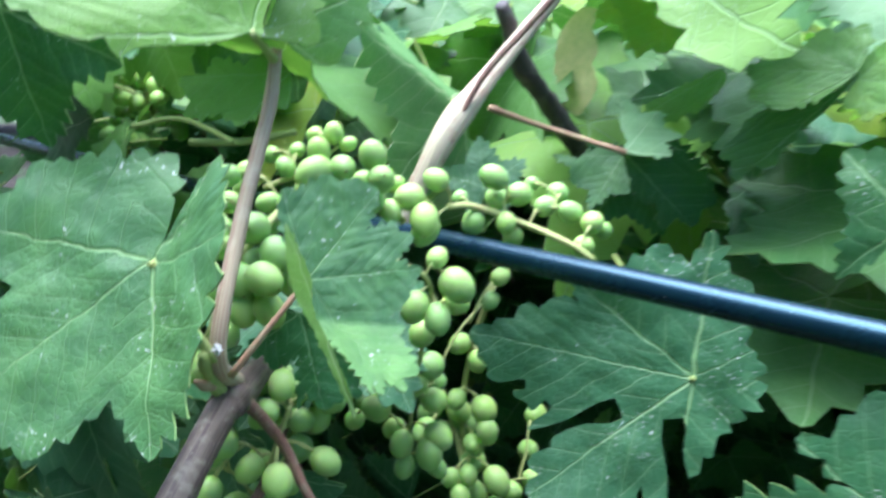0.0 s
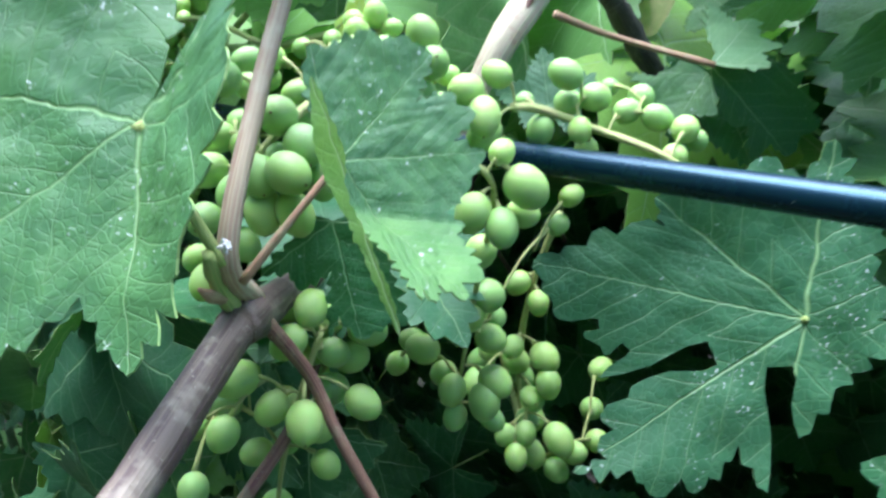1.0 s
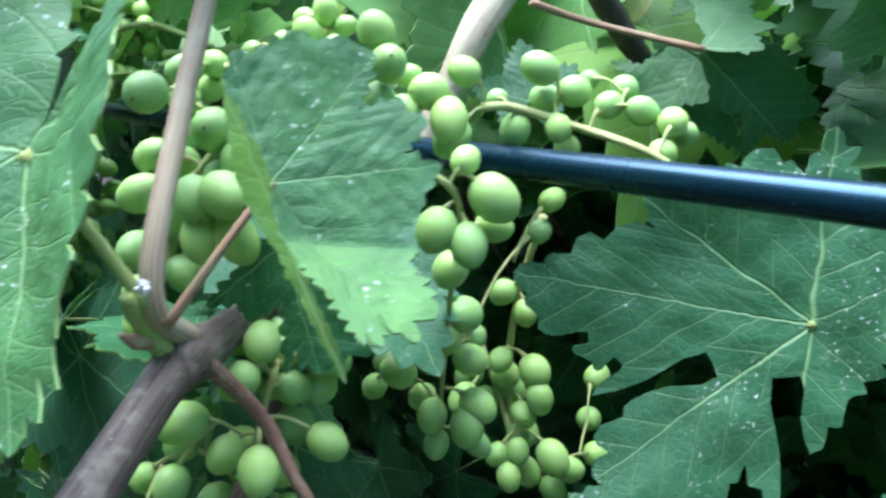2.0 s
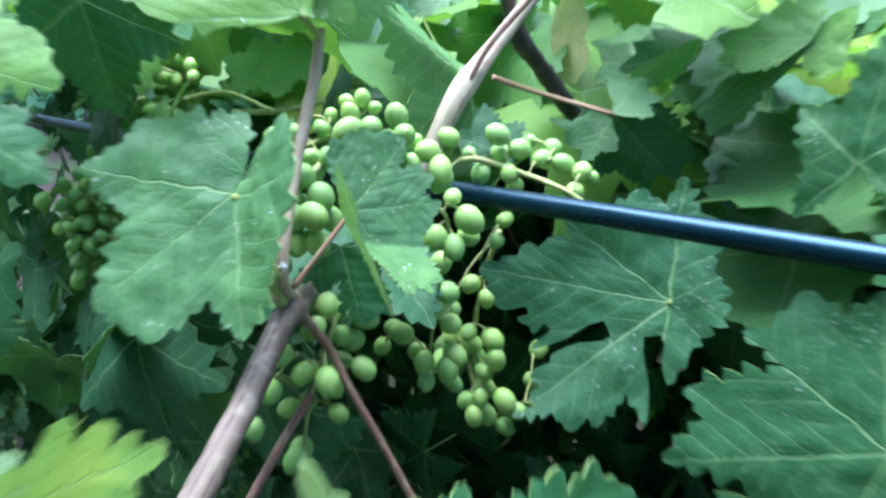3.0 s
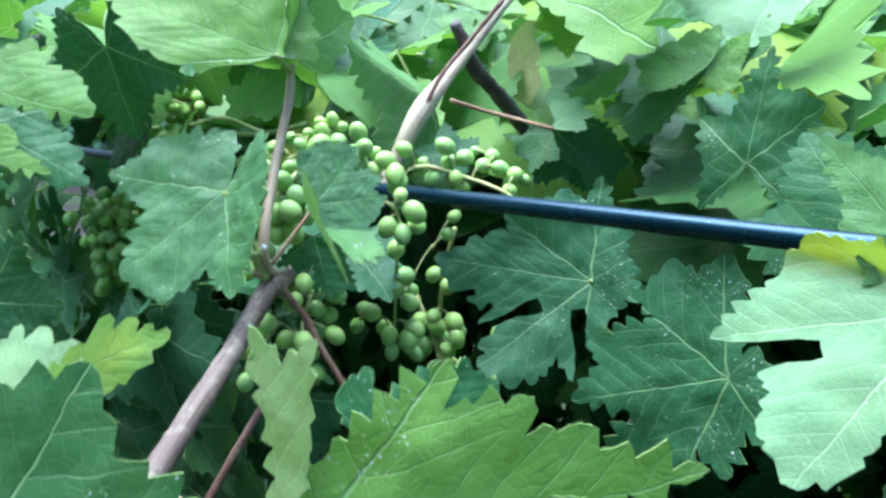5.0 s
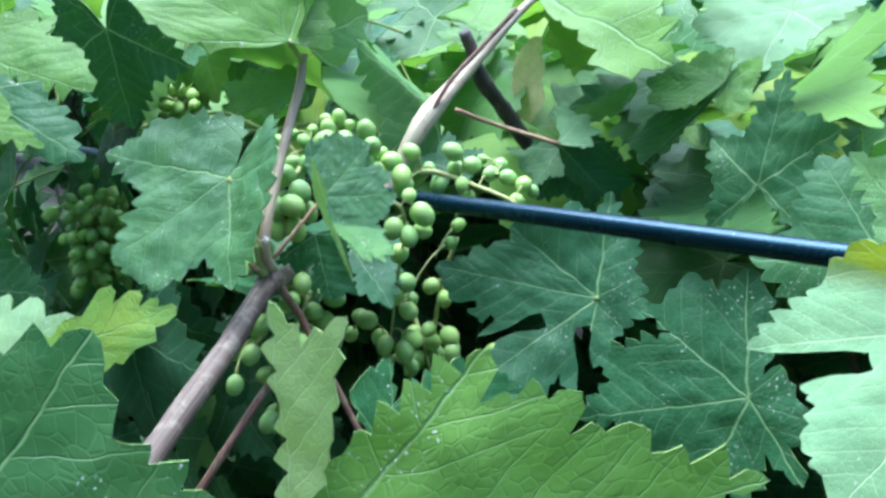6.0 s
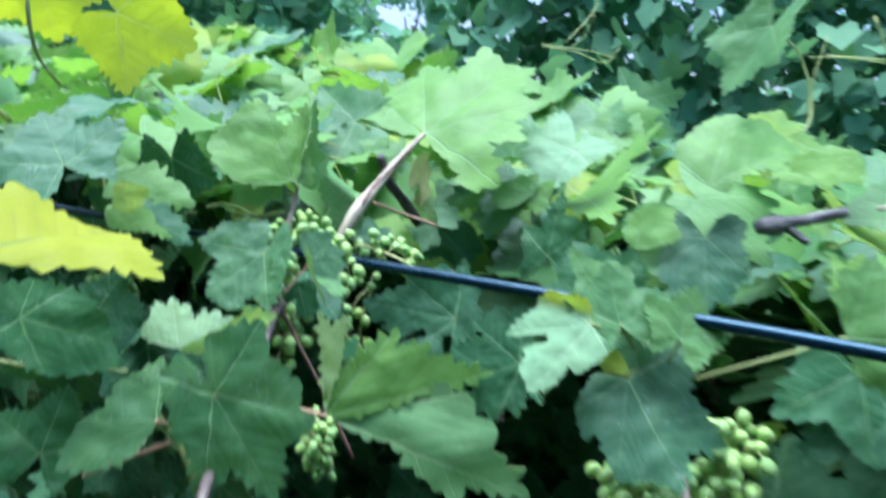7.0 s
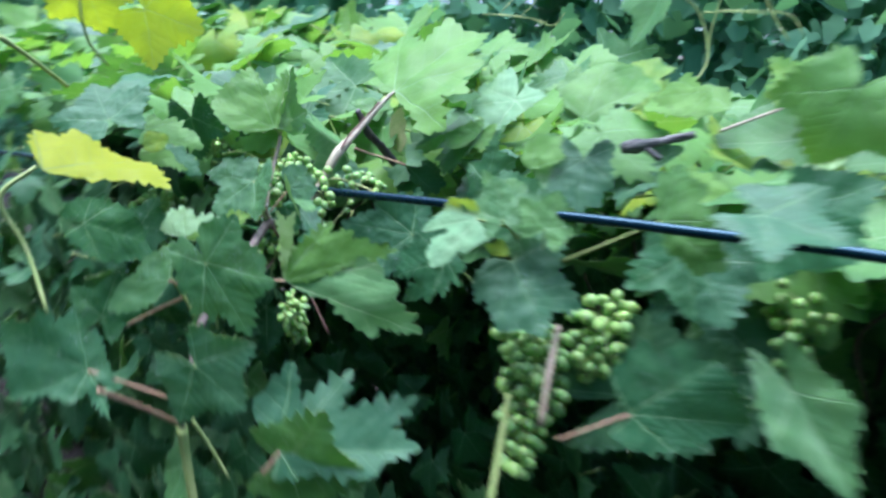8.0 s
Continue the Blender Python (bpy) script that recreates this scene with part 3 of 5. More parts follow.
leaf(shoot, (0.186, 0.207, 0.997), (0.108, 0.254, 0.955), (-0.598, -0.758, 0.259), seed=15, tone=0.0, cup=-0.06, wave=0.07, rings=14, stalk=[(0.235, 0.300, 0.930), (0.215, 0.250, 0.965)], lobes=[(122, 0.35), (110, 0.56), (100, 0.66), (84, 0.57), (74, 0.74), (56, 0.67), (49, 0.75), (50, 0.51), (22, 0.89), (14, 0.77), (0, 1.00), (-11, 0.54), (-21, 1.03), (-35, 0.67), (-51, 0.67), (-52, 0.43), (-75, 0.54), (-94, 0.27), (-111, 0.47), (-119, 0.29), (-148, 0.36), (-173, 0.22), (141, 0.23)])
leaf(shoot, (0.085, 0.594, 1.062), (0.113, 0.565, 1.039), (-0.430, -0.780, 0.455), seed=16, tone=0.1, rings=6, wide=1.2, stalk=[(0.060, 0.600, 1.060)])
tubes("cane", [([(0.008, 0.500, 1.116), (0.031, 0.510, 1.108), (0.058, 0.510, 1.101), (0.100, 0.495, 1.092)], (0.0022, 0.0020, 0.0018, 0.0018), dict(sides=8, rough=0.12))], PETIOLE_RED, shoot)
leaf(shoot, (0.110, 0.532, 1.081), (0.139, 0.526, 1.029), (0.196, -0.954, 0.226), seed=18, tone=0.05, deep=0.3, wave=0.1, rings=8)
leaf(shoot, (-0.018, 0.512, 1.118), (-0.065, 0.420, 1.165), (-0.875, 0.229, -0.427), seed=19, tone=0.2, fold=0.5, rings=8, stalk=[(-0.005, 0.470, 1.118)])
leaf(shoot, (0.009, 0.476, 1.067), (0.002, 0.501, 1.096), (-0.066, -0.763, 0.643), seed=20, tone=0.1, rings=6)

# ---------------------------------------------------------------- the upper shoot
upper = thing("vine_shoot", (0.05, 0.52, 1.10), "pale grapevine shoot tip carrying yellow-green leaves above the pipe", "vine shoot", "grapevine shoots")
leaf(upper, (-0.069, 0.266, 1.161), (-0.146, 0.235, 1.199), (0.530, -0.700, 0.480), seed=31, tone=0.62, cup=-0.1, rings=11, stalk=[(-0.066, 0.285, 1.150)], lobes=[(159, 0.28), (100, 0.49), (83, 1.13), (66, 0.57), (54, 1.14), (28, 0.99), (0, 1.00), (-17, 0.86), (-31, 0.66)])
leaf(upper, (-0.066, 0.290, 1.160), (-0.057, 0.322, 1.250), (0.981, -0.192, -0.027), seed=32, tone=0.5, fold=0.4, rings=8, lobes=[(95, 0.30), (75, 0.36), (50, 0.66), (28, 0.55), (0, 1.0), (-28, 0.55), (-50, 0.66), (-75, 0.36), (-95, 0.30)])
leaf(upper, (0.072, 0.535, 1.217), (0.212, 0.609, 1.365), (-0.451, -0.551, 0.702), seed=33, tone=0.7, cup=-0.15, rings=11, lobes=[(106, 0.35), (108, 0.61), (95, 0.76), (74, 0.49), (68, 0.72), (52, 0.59), (37, 0.76), (22, 0.64), (0, 1.00), (-10, 0.87), (-24, 1.00), (-27, 0.61), (-52, 0.96), (-70, 0.60), (-71, 0.92)])
leaf(upper, (0.120, 0.597, 1.200), (0.111, 0.579, 1.151), (0.431, 0.818, -0.380), seed=35, tone=1.15, deep=0.3, rings=8)
leaf(upper, (0.072, 0.630, 1.186), (0.075, 0.612, 1.103), (-0.202, -0.958, 0.202), seed=37, fold=0.2, teeth=0.5, rings=7, mats=[DRY_LEAF, DRY_LEAF, DRY_LEAF], label="withered yellow leaf", lobes=[(36, 0.35), (24, 0.56), (14, 0.80), (10, 0.94), (0, 1.00), (-6, 0.90), (-14, 0.75), (-12, 0.54), (-24, 0.41), (-26, 0.23), (-81, 0.15)])
leaf(upper, (0.239, 0.404, 1.080), (0.254, 0.420, 1.164), (-0.500, -0.829, 0.250), seed=38, tone=0.15, wave=0.08, rings=11, lobes=[(126, 0.57), (72, 0.36), (43, 0.75), (10, 0.64), (0, 1.00), (-30, 0.43), (-56, 0.59), (-108, 0.35), (-147, 0.58)])
leaf(upper, (0.284, 0.520, 1.211), (0.236, 0.464, 1.148), (-0.352, -0.553, 0.755), seed=39, tone=0.3, mats=[LEAF_SHEEN, LEAF_SHEEN, LEAF_RIM], cup=-0.1, rings=10, fold=0.2, lobes=[(144, 0.95), (113, 0.74), (99, 1.00), (84, 0.72), (65, 0.84), (28, 0.69), (0, 1.00), (0, 0.75), (-15, 0.62), (-53, 0.43), (-105, 0.63), (178, 0.40), (-180, 0.63)])
tubes("cane", [([(0.055, 0.460, 1.199), (0.029, 0.455, 1.168), (0.006, 0.445, 1.140), (-0.010, 0.435, 1.108)], (0.0021, 0.0019, 0.0018, 0.0015), dict(sides=8, rough=0.12))], CANE_RED, upper)

old = thing("old_branch", (0.05, 0.62, 1.10), "blackened dead old vine branch among the leaves", "branch")
tubes("branch", [([(0.012, 0.500, 1.182), (0.027, 0.520, 1.145), (0.047, 0.550, 1.118), (0.078, 0.575, 1.078)], (0.0050, 0.0062, 0.0068, 0.0075), dict(sides=10, rough=0.35, knots=[(0.4, 0.25)]))], OLD_WOOD, old)

stump = thing("old_branch", (0.43, 0.25, 1.15), "grey weathered knotty vine arm beside the pipe", "branch")
tubes("branch", [([(0.412, 0.209, 1.162), (0.458, 0.215, 1.172), (0.510, 0.225, 1.183)], (0.0075, 0.0065, 0.005), dict(sides=12, rough=0.35, knots=[(0.2, 0.35)])), ([(0.442, 0.212, 1.165), (0.463, 0.200, 1.151)], (0.005, 0.0035), dict(sides=10, rough=0.3))], GREY_WOOD, stump)

# ---------------------------------------------------------------- the front shoot, low
front = thing("vine_shoot", (0.0, 0.05, 0.85), "young green grapevine shoot reaching out of the row", "vine shoot", "grapevine shoots")
leaf(front, (0.005, 0.031, 1.003), (0.135, 0.031, 1.048), (-0.100, -0.952, 0.290), seed=51, tone=0.62, cup=-0.03, wave=0.04, rings=16, pitch=0.08, stalk_mat=PETIOLE_RED, stalk=[(-0.075, 0.085, 0.995), (-0.030, 0.065, 0.994)], lobes=[(8, 0.29), (2, 0.53), (0, 1.00), (-8, 0.79), (-12, 0.80), (-16, 0.66), (-21, 0.73), (-31, 0.55), (-37, 0.65), (-57, 0.29), (-74, 0.21)])  # large pale leaf
leaf(front, (0.026, 0.077, 1.021), (0.057, 0.111, 1.047), (0.553, -0.755, 0.352), seed=153, tone=0.05, cup=-0.1, wave=0.04, rings=10, stalk=[(0.006, 0.060, 0.996)], lobes=[(46, 0.81), (32, 0.93), (20, 1.17), (8, 0.99), (0, 1.00), (-1, 0.75), (-11, 0.82), (-50, 0.33), (-52, 0.62), (-75, 0.56), (-89, 0.48)])  # dark leaf behind it
leaf(front, (-0.074, -0.004, 1.028), (-0.022, -0.011, 0.947), (0.321, -0.904, 0.281), seed=53, tone=0.28, fold=0.08, cup=-0.15, wave=0.05, rings=13, stalk=[(-0.085, 0.060, 0.930), (-0.080, 0.030, 0.990)], lobes=[(170, 0.42), (157, 0.40), (142, 0.43), (101, 0.33), (71, 0.43), (57, 0.42), (33, 0.82), (16, 0.58), (0, 1.00), (-22, 0.70), (-44, 0.83), (-49, 0.67), (-65, 0.68), (-95, 0.49), (-119, 0.67), (-146, 0.49), (-160, 0.44)])
leaf(front, (-0.112, -0.013, 1.008), (-0.176, -0.030, 0.975), (-0.100, -0.801, 0.591), seed=54, tone=0.35, rings=10, stalk_mat=PETIOLE_RED, stalk=[(-0.101, 0.030, 0.985)], lobes=[(112, 0.68), (90, 0.57), (67, 0.62), (41, 0.54), (27, 0.73), (18, 0.81), (0, 1.00), (-17, 0.67), (-35, 0.35), (-34, 0.16)])
leaf(front, (-0.152, -0.119, 0.942), (-0.207, -0.159, 0.926), (0.406, -0.761, 0.507), seed=55, tone=0.1, fold=0.1, rings=11, stalk_mat=PETIOLE_RED, stalk=[(-0.085, -0.090, 0.905), (-0.120, -0.105, 0.925)], lobes=[(-122, 0.46), (165, 0.28), (118, 0.62), (104, 0.50), (97, 0.92), (76, 0.79), (80, 1.05), (62, 1.02), (53, 1.33), (30, 1.02), (0, 1.00), (-11, 0.57), (-44, 0.50), (-70, 0.30), (-93, 0.76)])
leaf(front, (-0.051, -0.103, 0.949), (0.001, -0.105, 0.904), (0.106, -0.982, 0.154), seed=56, tone=0.15, deep=0.1, rings=7, stalk=[(-0.053, -0.089, 0.904)])
leaf(front, (0.012, -0.015, 0.811), (0.171, 0.005, 0.812), (0.102, -0.820, 0.564), seed=57, tone=0.05, rings=11, stalk_mat=PETIOLE_RED, stalk=[(-0.005, -0.030, 0.790)], lobes=[(103, 0.20), (30, 0.31), (17, 0.66), (6, 0.76), (-1, 1.02), (-12, 0.81), (-22, 1.08), (-35, 0.50), (-51, 0.80), (-72, 0.38), (-85, 0.66), (-107, 0.47), (-125, 0.39)])
leaf(front, (0.019, -0.016, 0.795), (0.117, -0.023, 0.787), (-0.064, -0.998, 0.026), seed=59, tone=0.4, deep=0.2, rings=8)
leaf(front, (-0.086, 0.033, 0.897), (-0.044, 0.018, 0.848), (0.303, -0.808, 0.505), seed=58, tone=0.2, rings=9, stalk=[(-0.108, 0.064, 0.900)], lobes=[(125, 0.49), (114, 0.54), (71, 0.62), (24, 0.67), (0, 1.00), (-15, 0.80), (-16, 0.33), (-55, 0.30), (-179, 0.19)])
tubes("cane", [([(-0.065, -0.106, 0.881), (-0.063, -0.102, 0.843), (-0.053, -0.108, 0.785)], (0.0055, 0.0050, 0.0050), dict(sides=10, rough=0.1))], PETIOLE, front)
tubes("cane", [([(-0.056, -0.100, 0.886), (-0.039, -0.097, 0.856), (-0.021, -0.097, 0.823)], (0.0022, 0.0020, 0.0018), dict(sides=8, rough=0.1))], PETIOLE, front)
tubes("cane", [([(-0.093, -0.212, 0.966), (-0.089, -0.145, 0.921), (-0.081, -0.072, 0.867)], (0.0022, 0.0022, 0.0028), dict(sides=8, rough=0.1))], PETIOLE_RED, front)

# ---------------------------------------------------------------- the left shoots
left = thing("vine_shoot", (-0.25, 0.20, 0.90), "leafy grapevine shoot with yellowing leaf edges", "vine shoot", "grapevine shoots")
leaf(left, (-0.226, -0.046, 1.130), (-0.119, 0.019, 1.106), (0.351, -0.251, 0.902), seed=71, tone=1.5, cup=-0.05, rings=10, lobes=[(22, 0.16), (-4, 0.62), (0, 1.00), (-19, 0.96), (-35, 1.02), (-44, 0.86), (-76, 0.90), (-80, 0.64), (-98, 0.70)])  # yellow leaf
leaf(left, (-0.257, 0.083, 1.047), (-0.180, 0.098, 1.022), (0.302, -0.865, 0.402), seed=84, tone=0.0, rings=10, lobes=[(125, 0.33), (77, 0.39), (48, 0.63), (26, 0.83), (8, 1.07), (-2, 0.89), (-20, 0.79), (-47, 0.58), (-95, 0.41), (-138, 0.37), (-179, 0.36)])
leaf(left, (-0.251, 0.146, 1.170), (-0.291, 0.187, 1.214), (0.058, -0.699, 0.713), seed=72, tone=0.0, deep=0.3, wide=1.2, rings=8)
leaf(left, (-0.257, 0.235, 1.013), (-0.208, 0.240, 1.010), (0.127, -0.963, 0.236), seed=75, tone=0, deep=0.2, wide=1.2, rings=8)
leaf(left, (-0.237, 0.074, 0.931), (-0.227, 0.104, 0.983), (0.392, -0.826, 0.406), seed=76, tone=0.1, deep=0.3, rings=8)
leaf(left, (-0.269, 0.305, 1.319), (-0.186, 0.314, 1.290), (0.116, -0.993, 0.028), seed=77, tone=1.5, deep=0.2, wide=1.2, rings=7)
leaf(left, (-0.338, 0.272, 1.347), (-0.319, 0.286, 1.280), (0.434, -0.899, -0.058), seed=78, tone=1.5, deep=0.2, wide=1.2, rings=7)
leaf(left, (-0.221, 0.347, 1.165), (-0.212, 0.356, 1.096), (0.124, -0.986, -0.109), seed=79, tone=0, deep=0.3, rings=8)
tubes("tendril", [([(-0.174, -0.143, 1.146), (-0.197, -0.163, 1.119), (-0.178, -0.161, 1.073), (-0.149, -0.184, 1.023)], (0.002, 0.0024, 0.002, 0.0018), dict(sides=8, rough=0.1))], PETIOLE, left)
tubes("cane", [([(-0.278, 0.088, 1.006), (-0.250, 0.100, 0.998), (-0.175, 0.099, 1.001)], (0.0018, 0.0018, 0.0018), dict(sides=8, rough=0.1))], PETIOLE, left)

# ---------------------------------------------------------------- the right shoots
right = thing("vine_shoot", (0.30, 0.15, 0.90), "grapevine shoot with pale fresh leaves over the pipe", "vine shoot", "grapevine shoots")
leaf(right, (0.225, 0.102, 1.075), (0.151, 0.126, 1.057), (-0.371, -0.641, 0.672), seed=91, tone=0.2, mats=[LEAF_SHEEN, LEAF_SHEEN, LEAF_RIM], cup=-0.08, wave=0.06, rings=11, pitch=0.09, flap=(0.303, 0.636, -2.768, 0.9), flap_tone=1.3, stalk=[(0.283, 0.156, 1.054)], lobes=[(91, 0.31), (53, 0.49), (44, 0.64), (25, 0.70), (0, 1.00), (-15, 0.50), (-16, 0.80), (-25, 0.79), (-33, 0.94), (-42, 0.97), (-49, 1.02), (-58, 0.85), (-62, 0.61), (-63, 0.55), (-76, 0.60), (-89, 0.49), (-116, 0.39)])
leaf(right, (0.262, 0.194, 1.073), (0.227, 0.239, 1.123), (-0.303, -0.808, 0.505), seed=93, tone=0.5, cup=-0.1, rings=9, lobes=[(93, 0.37), (70, 0.58), (38, 0.64), (26, 0.59), (12, 0.68), (0, 1.00), (-15, 0.53), (-46, 0.43)])
leaf(right, (0.294, 0.313, 1.046), (0.259, 0.356, 1.110), (-0.341, -0.854, 0.392), seed=94, tone=0.15, deep=0.3, wide=1.2, rings=7)
leaf(right, (0.272, 0.124, 1.019), (0.257, 0.061, 0.951), (-0.100, -0.723, 0.683), seed=95, tone=0.12, cup=-0.12, wave=0.06, rings=11, stalk=[(0.330, 0.190, 1.050)], lobes=[(92, 0.32), (69, 0.42), (51, 0.60), (26, 0.75), (25, 0.62), (9, 0.81), (0, 1.00), (-18, 0.97), (-31, 1.16), (-47, 0.86), (-68, 1.11), (-91, 0.61), (-132, 0.84)])
leaf(right, (0.439, 0.071, 1.090), (0.489, -0.009, 1.056), (-0.783, -0.582, 0.221), seed=97, tone=0.5, cup=-0.1, rings=11, stalk=[(0.390, 0.103, 1.055), (0.336, 0.129, 1.022)], lobes=[(40, 0.40), (25, 0.47), (20, 0.78), (8, 0.86), (0, 1.00), (-17, 0.76), (-31, 0.78), (-57, 0.50), (-67, 0.67), (-89, 0.60), (-111, 0.70), (-122, 0.58), (-133, 0.60)])
leaf(right, (0.506, 0.122, 1.033), (0.534, 0.057, 0.965), (-0.565, -0.700, 0.438), seed=98, tone=0.0, deep=0.3, wide=1.2, rings=8)
leaf(right, (0.617, 0.147, 0.888), (0.508, 0.189, 0.840), (-0.473, -0.793, 0.384), seed=107, tone=0.1, deep=0.3, wide=1.0, rings=8)
leaf(right, (0.359, 0.214, 1.199), (0.456, 0.230, 1.267), (-0.300, -0.750, 0.590), seed=99, tone=0.6, cup=-0.25, rings=11, lobes=[(60, 0.14), (3, 0.40), (16, 0.62), (4, 0.82), (0, 1.00), (-15, 0.99), (-23, 1.02), (-31, 0.86), (-39, 0.88), (-51, 0.81), (-64, 0.66), (-86, 0.53), (-93, 0.41)])
leaf(right, (0.366, 0.226, 1.144), (0.359, 0.176, 1.081), (-0.350, -0.720, 0.600), seed=100, tone=0.1, cup=-0.1, rings=11, flap=(0.570, 0.672, -2.987, 0.5), flap_tone=0.6, lobes=[(139, 0.76), (127, 0.88), (93, 1.03), (72, 0.81), (55, 0.84), (34, 0.81), (24, 0.94), (10, 0.88), (0, 1.00), (-7, 0.88), (-19, 0.93), (-29, 0.70), (-44, 0.74), (-81, 0.44), (-112, 0.56), (-141, 0.53)])
leaf(right, (0.386, 0.387, 1.138), (0.346, 0.381, 1.150), (0.197, -0.968, 0.156), seed=101, tone=0.6, deep=0.2, wide=1.3, rings=7)
leaf(right, (0.412, 0.005, 0.876), (0.535, -0.032, 0.889), (-0.302, -0.905, 0.302), seed=102, tone=0.05, fold=0.1, rings=11, stalk_mat=PETIOLE_RED, stalk=[(0.397, 0.020, 0.860), (0.333, 0.020, 0.830)], lobes=[(131, 0.26), (75, 0.31), (36, 0.48), (11, 0.71), (0, 1.00), (-22, 0.94), (-35, 0.89), (-45, 0.71), (-55, 0.81), (-69, 0.57), (-81, 0.69), (-97, 0.48), (-117, 0.39)])
leaf(right, (0.602, 0.026, 0.905), (0.636, -0.077, 0.827), (-0.491, -0.622, 0.610), seed=103, tone=0.4, deep=0.2, fold=0.5, wide=0.6, rings=8)
leaf(right, (0.435, 0.139, 0.839), (0.589, 0.145, 0.905), (-0.143, -0.901, 0.409), seed=104, tone=0.2, deep=0.2, wide=0.8, rings=8)
leaf(right, (0.494, 0.128, 1.042), (0.499, 0.084, 0.964), (-0.276, -0.843, 0.461), seed=108, tone=0.1, deep=0.4, wide=1.3, rings=8)
leaf(right, (0.628, 0.052, 1.250), (0.583, 0.034, 1.168), (-0.254, -0.907, 0.336), seed=105, tone=0.7, deep=0.2, wide=1.1, rings=8, bend=-1.0)
leaf(right, (0.588, 0.057, 1.112), (0.632, -0.004, 1.068), (-0.605, -0.706, 0.369), seed=106, tone=0, deep=0.2, wide=1.3, rings=8)
tubes("cane", [([(0.338, 0.126, 0.936), (0.324, 0.064, 0.907), (0.315, 0.035, 0.839)], (0.0040, 0.0040, 0.0035), dict(sides=10, rough=0.1))], CANE_MID, right)
tubes("cane", [([(0.278, 0.088, 0.855), (0.270, 0.055, 0.807), (0.259, 0.008, 0.745)], (0.004, 0.004, 0.004), dict(sides=10, rough=0.1))], PETIOLE, right)

# ---------------------------------------------------------------- grape bunches
leaf(upper, (0.509, 0.466, 1.398), (0.465, 0.471, 1.302), (-0.857, -0.356, 0.373), seed=40, tone=0.4, deep=0.3, fold=0.3, rings=7)
tubes("cane", [([(0.426, 0.399, 1.191), (0.578, 0.464, 1.268), (0.574, 0.495, 1.363), (0.518, 0.484, 1.401)], (0.002, 0.002, 0.0018, 0.0012), dict(sides=8, rough=0.1))], PETIOLE, upper)
tubes("tendril", [([(0.218, 0.505, 1.350), (0.285, 0.523, 1.350), (0.329, 0.534, 1.344)], (0.0012, 0.001, 0.0008), dict(sides=6))], PETIOLE, upper)
tubes("tendril", [([(0.250, 0.509, 1.356), (0.279, 0.520, 1.391), (0.294, 0.534, 1.417)], (0.0012, 0.001, 0.0008), dict(sides=6))], PETIOLE, upper)
bunch("grape_bunch", [(-0.045, 0.300, 1.085), (-0.020, 0.285, 1.075), (-0.004, 0.291, 1.062), (-0.010, 0.315, 1.020), (-0.018, 0.343, 0.963), (-0.020, 0.350, 0.940)], [(-0.002, 0.293, 1.074, 0.0088), (0.007, 0.291, 1.063, 0.0139), (-0.010, 0.286, 1.054, 0.0123), (0.000, 0.285, 1.050, 0.0112), (0.006, 0.305, 1.050, 0.0105), (-0.009, 0.308, 1.033, 0.0118), (0.024, 0.373, 1.041, 0.0096), (0.019, 0.370, 1.028, 0.0101), (-0.007, 0.330, 1.007, 0.0138), (-0.014, 0.326, 0.999, 0.0134), (-0.005, 0.345, 0.991, 0.0113), (-0.005, 0.336, 0.985, 0.0131), (-0.036, 0.344, 0.973, 0.0137), (-0.027, 0.349, 0.959, 0.0115), (-0.021, 0.338, 0.957, 0.0119), (-0.002, 0.337, 0.964, 0.0135), (-0.006, 0.333, 0.956, 0.0135), (-0.019, 0.336, 0.945, 0.0103), (-0.003, 0.346, 0.940, 0.0106), (-0.043, 0.354, 0.972, 0.0115), (-0.052, 0.365, 0.953, 0.0116)], label='hanging bunch of hard unripe green grapes', seed=3, radii=(0.0012, 0.001))
bunch("grape_bunch", [(-0.004, 0.360, 1.080), (0.008, 0.372, 1.078), (0.034, 0.375, 1.070), (0.056, 0.363, 1.065), (0.070, 0.358, 1.058)], [(-0.021, 0.340, 1.088, 0.0138), (-0.013, 0.334, 1.079, 0.0131), (-0.014, 0.348, 1.070, 0.0134), (-0.011, 0.361, 1.093, 0.0114), (0.000, 0.381, 1.080, 0.0086), (0.017, 0.377, 1.093, 0.0135), (0.008, 0.374, 1.069, 0.0125), (0.019, 0.386, 1.080, 0.0118), (0.031, 0.386, 1.083, 0.0129), (0.025, 0.374, 1.070, 0.0105), (0.045, 0.384, 1.078, 0.0108), (0.051, 0.394, 1.083, 0.0117), (0.058, 0.382, 1.076, 0.0118), (0.069, 0.375, 1.073, 0.0122), (0.076, 0.383, 1.067, 0.0094), (0.065, 0.368, 1.062, 0.0110), (0.029, 0.387, 1.059, 0.0110), (0.037, 0.401, 1.086, 0.0081)], label='side arm of small unripe green grapes over the pipe', seed=4)
